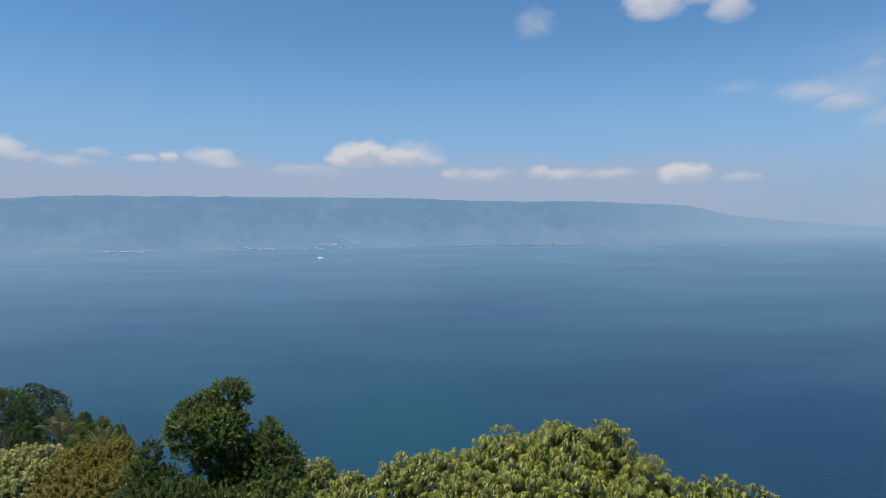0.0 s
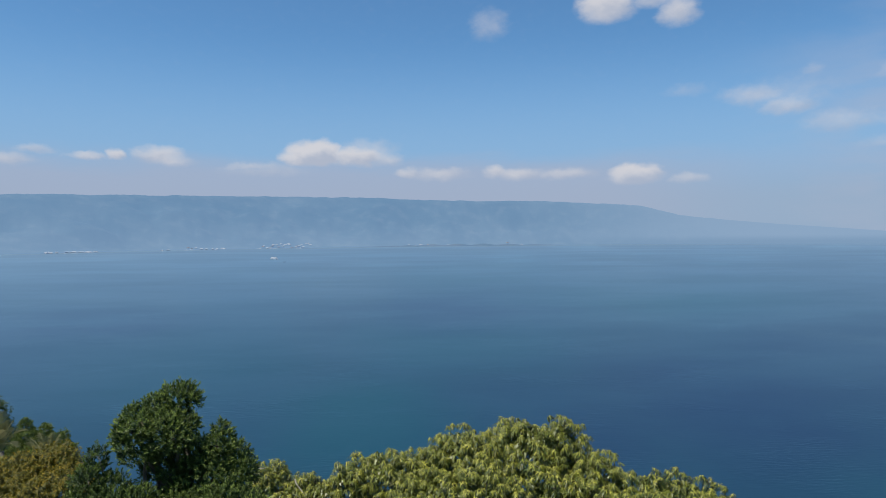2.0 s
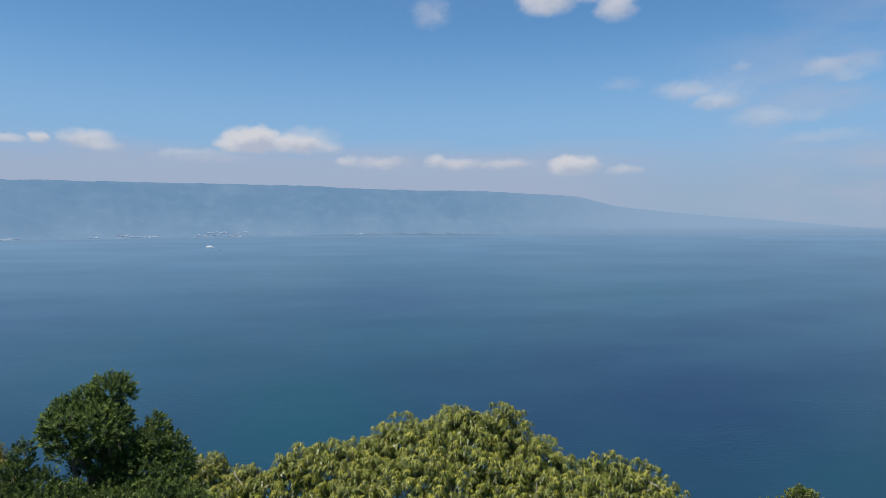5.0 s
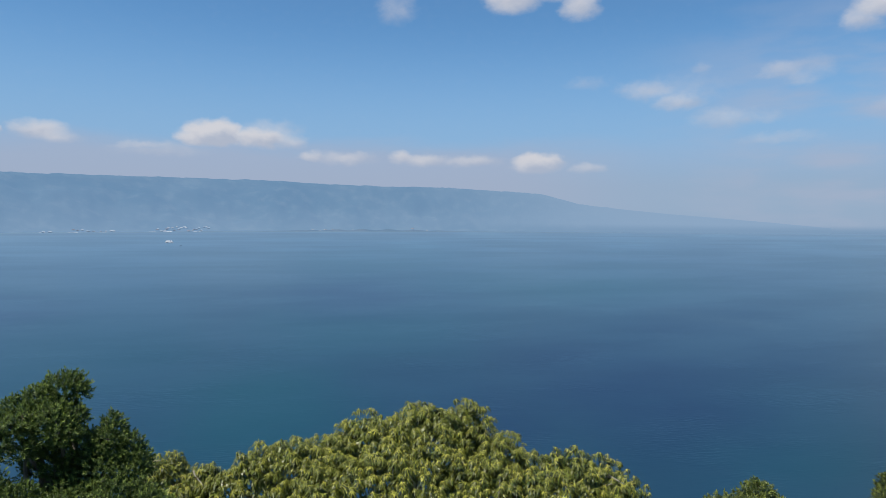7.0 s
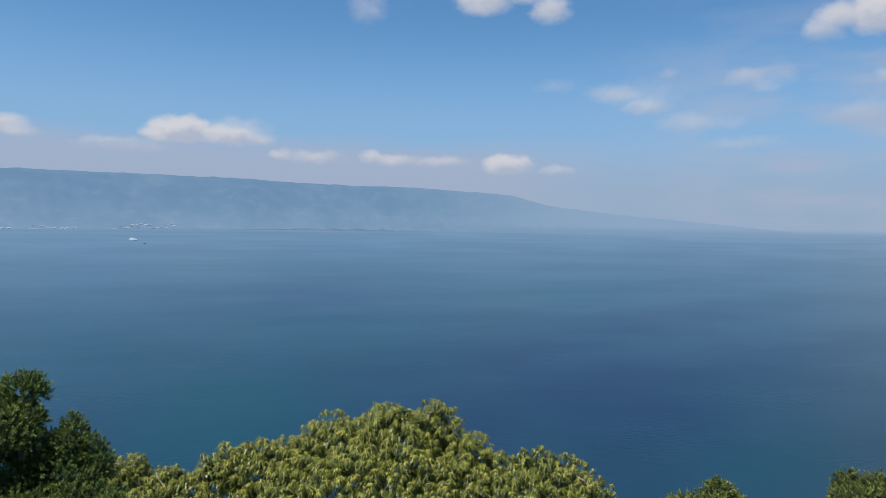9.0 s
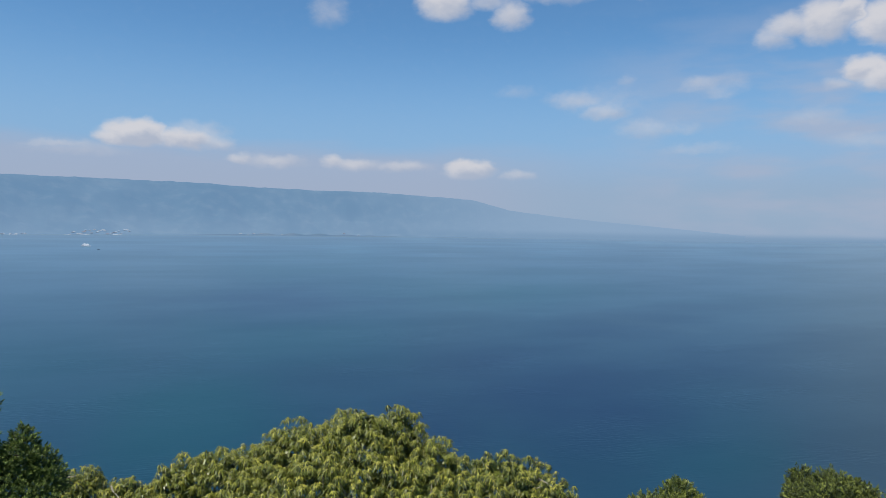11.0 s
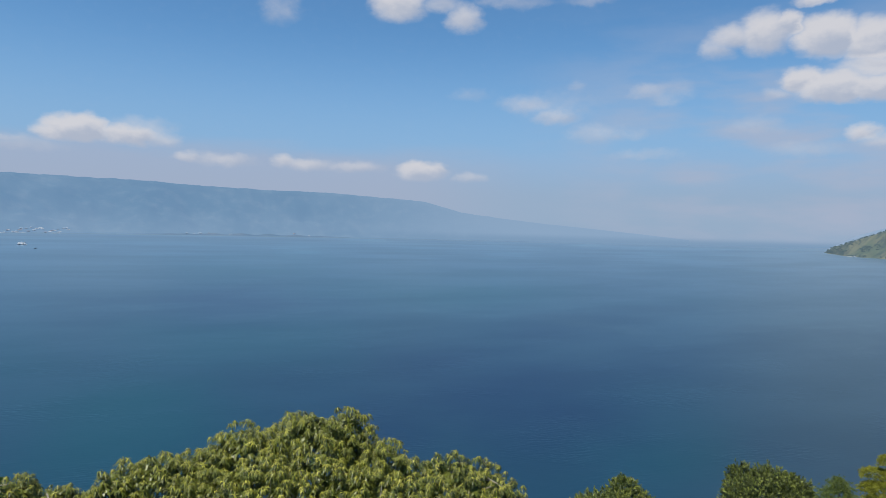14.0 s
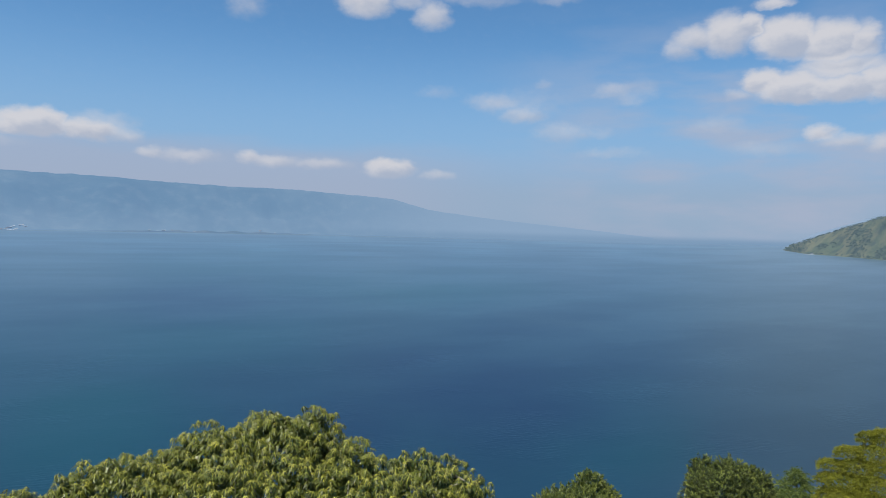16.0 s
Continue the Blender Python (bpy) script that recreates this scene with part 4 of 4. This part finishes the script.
FAR_CLUMP = [needle_tuft(np.random.default_rng(i), 18, 4.4, 3.0) for i in range(4)]
woods_v, woods_f, kk = [], [], 0
for i in range(1800):
    a = rng.uniform(51.4, 62)
    s = rng.uniform(0.02, 1.05)
    shore_belt, crest_row, wooded = s < 0.14, s > 0.93 and noise.noise(Vector((a * 6.0, 0, 4.0))) > -0.1, noise.noise(Vector((a * 0.9, s * 2.6, 2.0))) > (0.10 if a < 55.2 else -0.12)
    if a > 52.4 and not (shore_belt or crest_row or wooded):
        continue
    r = head_d(a) + 260 * s
    x, y = r * math.sin(radians(a)), r * math.cos(radians(a))
    z = drop(x, y)
    if z < 0.6:
        continue
    n_ = 5 if rng.random() < 0.7 else 9
    pl = np.array([x, y, z + 1.0]) + rng.normal(0, 1, (n_, 3)) * [3.2, 3.2, 1.3] + [0, 0, 0.6]
    ax = np.tile([0, 0, 1.0], (n_, 1)) + rng.normal(0, 0.2, (n_, 3))
    ax /= np.linalg.norm(ax, axis=1)[:, None]
    v, f, _ = joined(FAR_CLUMP, pl, ax, rng.uniform(0.25, 0.62, n_), rng)
    woods_v.append(v)
    woods_f.append(f + kk)
    kk += len(v)
tagged(link_mesh("far_woods", np.concatenate(woods_v), np.concatenate(woods_f), "headwood"), "scattered dark trees and scrub on the headland", "woods", kind="stuff")


# ---- the village on the far shore ----
def house(a, back, length, width, height, roof, turn, label):
    r = far_shore_d(a) + back
    x, y = r * math.sin(radians(a)), r * math.cos(radians(a))
    z = max(0.4, drop(x, y)) - 0.5
    thing = empty("house", (x, y, z), label, "house", "village on the far shore", -a + turn)
    bm = bmesh.new()
    bmesh.ops.create_cube(bm, size=1, matrix=Matrix.Translation((0, 0, height / 2)) @ Matrix.Diagonal((length, width, height, 1)))
    part("wall", bm, "wall", thing)
    bm = bmesh.new()
    L, W, top = length / 2 + 0.8, width / 2 + 0.9, height + width * 0.32
    vs = [bm.verts.new(p) for p in ((-L, -W, height - 0.2), (L, -W, height - 0.2), (L, W, height - 0.2), (-L, W, height - 0.2), (-L, 0, top), (L, 0, top))]
    for f in ((0, 1, 5, 4), (2, 3, 4, 5), (0, 4, 3), (1, 2, 5), (0, 3, 2, 1)):
        bm.faces.new([vs[i] for i in f])
    part("roof", bm, roof, thing)
    for k in range(3):
        bm = bmesh.new()
        bmesh.ops.create_cube(bm, size=1, matrix=Matrix.Translation(((k - 1) * length * 0.3, -width / 2 - 0.02, height * 0.5)) @ Matrix.Diagonal((length * 0.12, 0.12, height * 0.35, 1)))
        part("window", bm, "glass", thing)
    return thing


# azimuth ranges of the built-up stretches and how many houses stand in each
HRNG = np.random.default_rng(91)
for a0, a1, count, deep in ((-26.9, -26.0, 4, 10), (-25.5, -23.2, 9, 20), (-19.0, -18.3, 2, 30), (-17.2, -15.0, 7, 60), (-14.8, -14.0, 3, 30), (-11.3, -7.2, 22, 90), (0.8, 3.0, 6, 50), (4.0, 12.0, 4, 50)):
    for i in range(count):
        red = HRNG.random() < 0.1
        house(float(a0 + (a1 - a0) * (i + HRNG.uniform(0.1, 0.9)) / count), float(HRNG.uniform(6, deep)), float(HRNG.uniform(8, 17)), float(HRNG.uniform(6, 9)), float(HRNG.uniform(3, 4.6)),
              "roof_red" if red else "roof_grey", float(HRNG.uniform(-25, 25)), "white lakeside house with a rust-red roof" if red else "white lakeside house with a pale metal roof")


def box(name, mat, parent, cx, cy, cz, sx, sy, sz, bevel=0.08):
    bm = bmesh.new()
    bmesh.ops.create_cube(bm, size=1, matrix=Matrix.Translation((cx, cy, cz)) @ Matrix.Diagonal((sx, sy, sz, 1)))
    if bevel:
        bmesh.ops.bevel(bm, geom=bm.edges[:], offset=bevel, segments=1, affect="EDGES")
    return part(name, bm, mat, parent)


# ---- fish farms moored along the far shore ----
def fish_farm(a, out, length, shore=far_shore_d):
    """A floating row of net pens: pontoon deck, cross walks and a low white hut."""
    r = shore(a) - out
    thing = empty("fish_farm", (r * math.sin(radians(a)), r * math.cos(radians(a)), 0.0), "long white floating fish farm raft near the far shore", "raft", "fish farms", -a)
    for y in (-5, 5):
        box("pontoon", "hull_white", thing, 0, y, 0.5, length, 1.6, 1.2, 0.1)
    for k in range(int(length / 10) + 1):
        box("walkway", "hull_white", thing, -length / 2 + k * 10, 0, 0.7, 1.4, 10.5, 0.8, 0.1)
    box("hut", "wall", thing, length * 0.3, 0, 2.4, 7, 6, 3.2, 0.1)
    box("roof", "roof_grey", thing, length * 0.3, 0, 4.2, 8.4, 7.4, 0.5, 0.1)
    return thing


# ---- boats ----
def loft(sections):
    """A hull from cross-sections of equal point count along x."""
    bm = bmesh.new()
    rings = [[bm.verts.new(p) for p in sec] for sec in sections]
    for a, b in zip(rings, rings[1:]):
        for i in range(len(a)):
            j = (i + 1) % len(a)
            bm.faces.new((a[i], a[j], b[j], b[i]))
    bm.faces.new(rings[0][::-1])
    bm.faces.new(rings[-1])
    bmesh.ops.recalc_face_normals(bm, faces=bm.faces)
    return bm


def hull_sections(length, beam, depth, sheer):
    out = []
    for k in range(9):
        s = k / 8
        half = beam / 2 * (math.sin(math.pi * (0.16 + 0.72 * s)) ** 0.6 if s < 0.97 else 0.12)
        x = (s - 0.5) * length
        rise = depth + sheer * (2 * s - 1) ** 2
        out.append([(x, -half, rise), (x, -half * 0.85, rise * 0.4), (x, -half * 0.3, -0.5), (x, half * 0.3, -0.5), (x, half * 0.85, rise * 0.4), (x, half, rise)])
    return out


def ferry(x, y, turn):
    boat = empty("ferry_boat", (x, y, 0.1), "white two-deck passenger boat out on the lake", "boat", turn=turn)
    boat.scale = (1.4, 1.2, 1.05)
    part("hull", loft(hull_sections(19, 5.0, 1.6, 0.7)), "hull_white", boat)
    box("rubbing_strake", "hull_blue", boat, 0, 0, 1.5, 14.5, 4.95, 0.3)
    box("lower_deck", "hull_white", boat, -0.8, 0, 2.7, 13.5, 4.2, 2.3)
    for side in (-1, 1):
        for k in range(6):
            box("window", "glass", boat, -6.0 + 2.1 * k, side * 2.12, 3.0, 1.4, 0.06, 0.8, 0)
    box("upper_deck", "hull_white", boat, -1.4, 0, 4.9, 9.5, 3.6, 1.9)
    box("roof", "hull_white", boat, -1.2, 0, 6.0, 10.8, 4.2, 0.22)
    box("bridge", "hull_white", boat, 4.6, 0, 4.8, 2.2, 3.0, 1.8)
    box("bridge_window", "glass", boat, 5.72, 0, 5.1, 0.06, 2.5, 0.7, 0)
    return boat


def canoe(x, y, turn):
    boat = empty("small_boat", (x, y, 0.05), "small dark open boat near the ferry", "boat", turn=turn)
    part("hull", loft(hull_sections(7, 1.7, 0.7, 0.4)), "hull_dark", boat)
    box("canopy", "hull_dark", boat, -0.3, 0, 1.7, 3.0, 1.5, 0.12)
    for sx in (-1.6, 1.0):
        for sy in (-0.65, 0.65):
            box("post", "hull_dark", boat, sx, sy, 1.15, 0.08, 0.08, 1.1, 0)
    return boat


def on_lake(a, e):
    d = 60 / math.tan(radians(-e))
    return d * math.sin(radians(a)), d * math.cos(radians(a))


ferry(*on_lake(-10.28, -1.77), -32)
canoe(*on_lake(-9.48, -2.03), 150)


for a_, out_, len_ in ((-26.6, 60, 34), (-25.2, 70, 62), (-24.0, 50, 36), (-18.9, 60, 26), (-16.9, 60, 40), (-14.9, 55, 34), (-11.5, 60, 30), (-10.4, 40, 44), (-8.2, 55, 40)):
    fish_farm(a_, out_, len_)
tagged(fish_farm(52.95, 12, 30, head_d), "low white jetty raft at the foot of the headland")
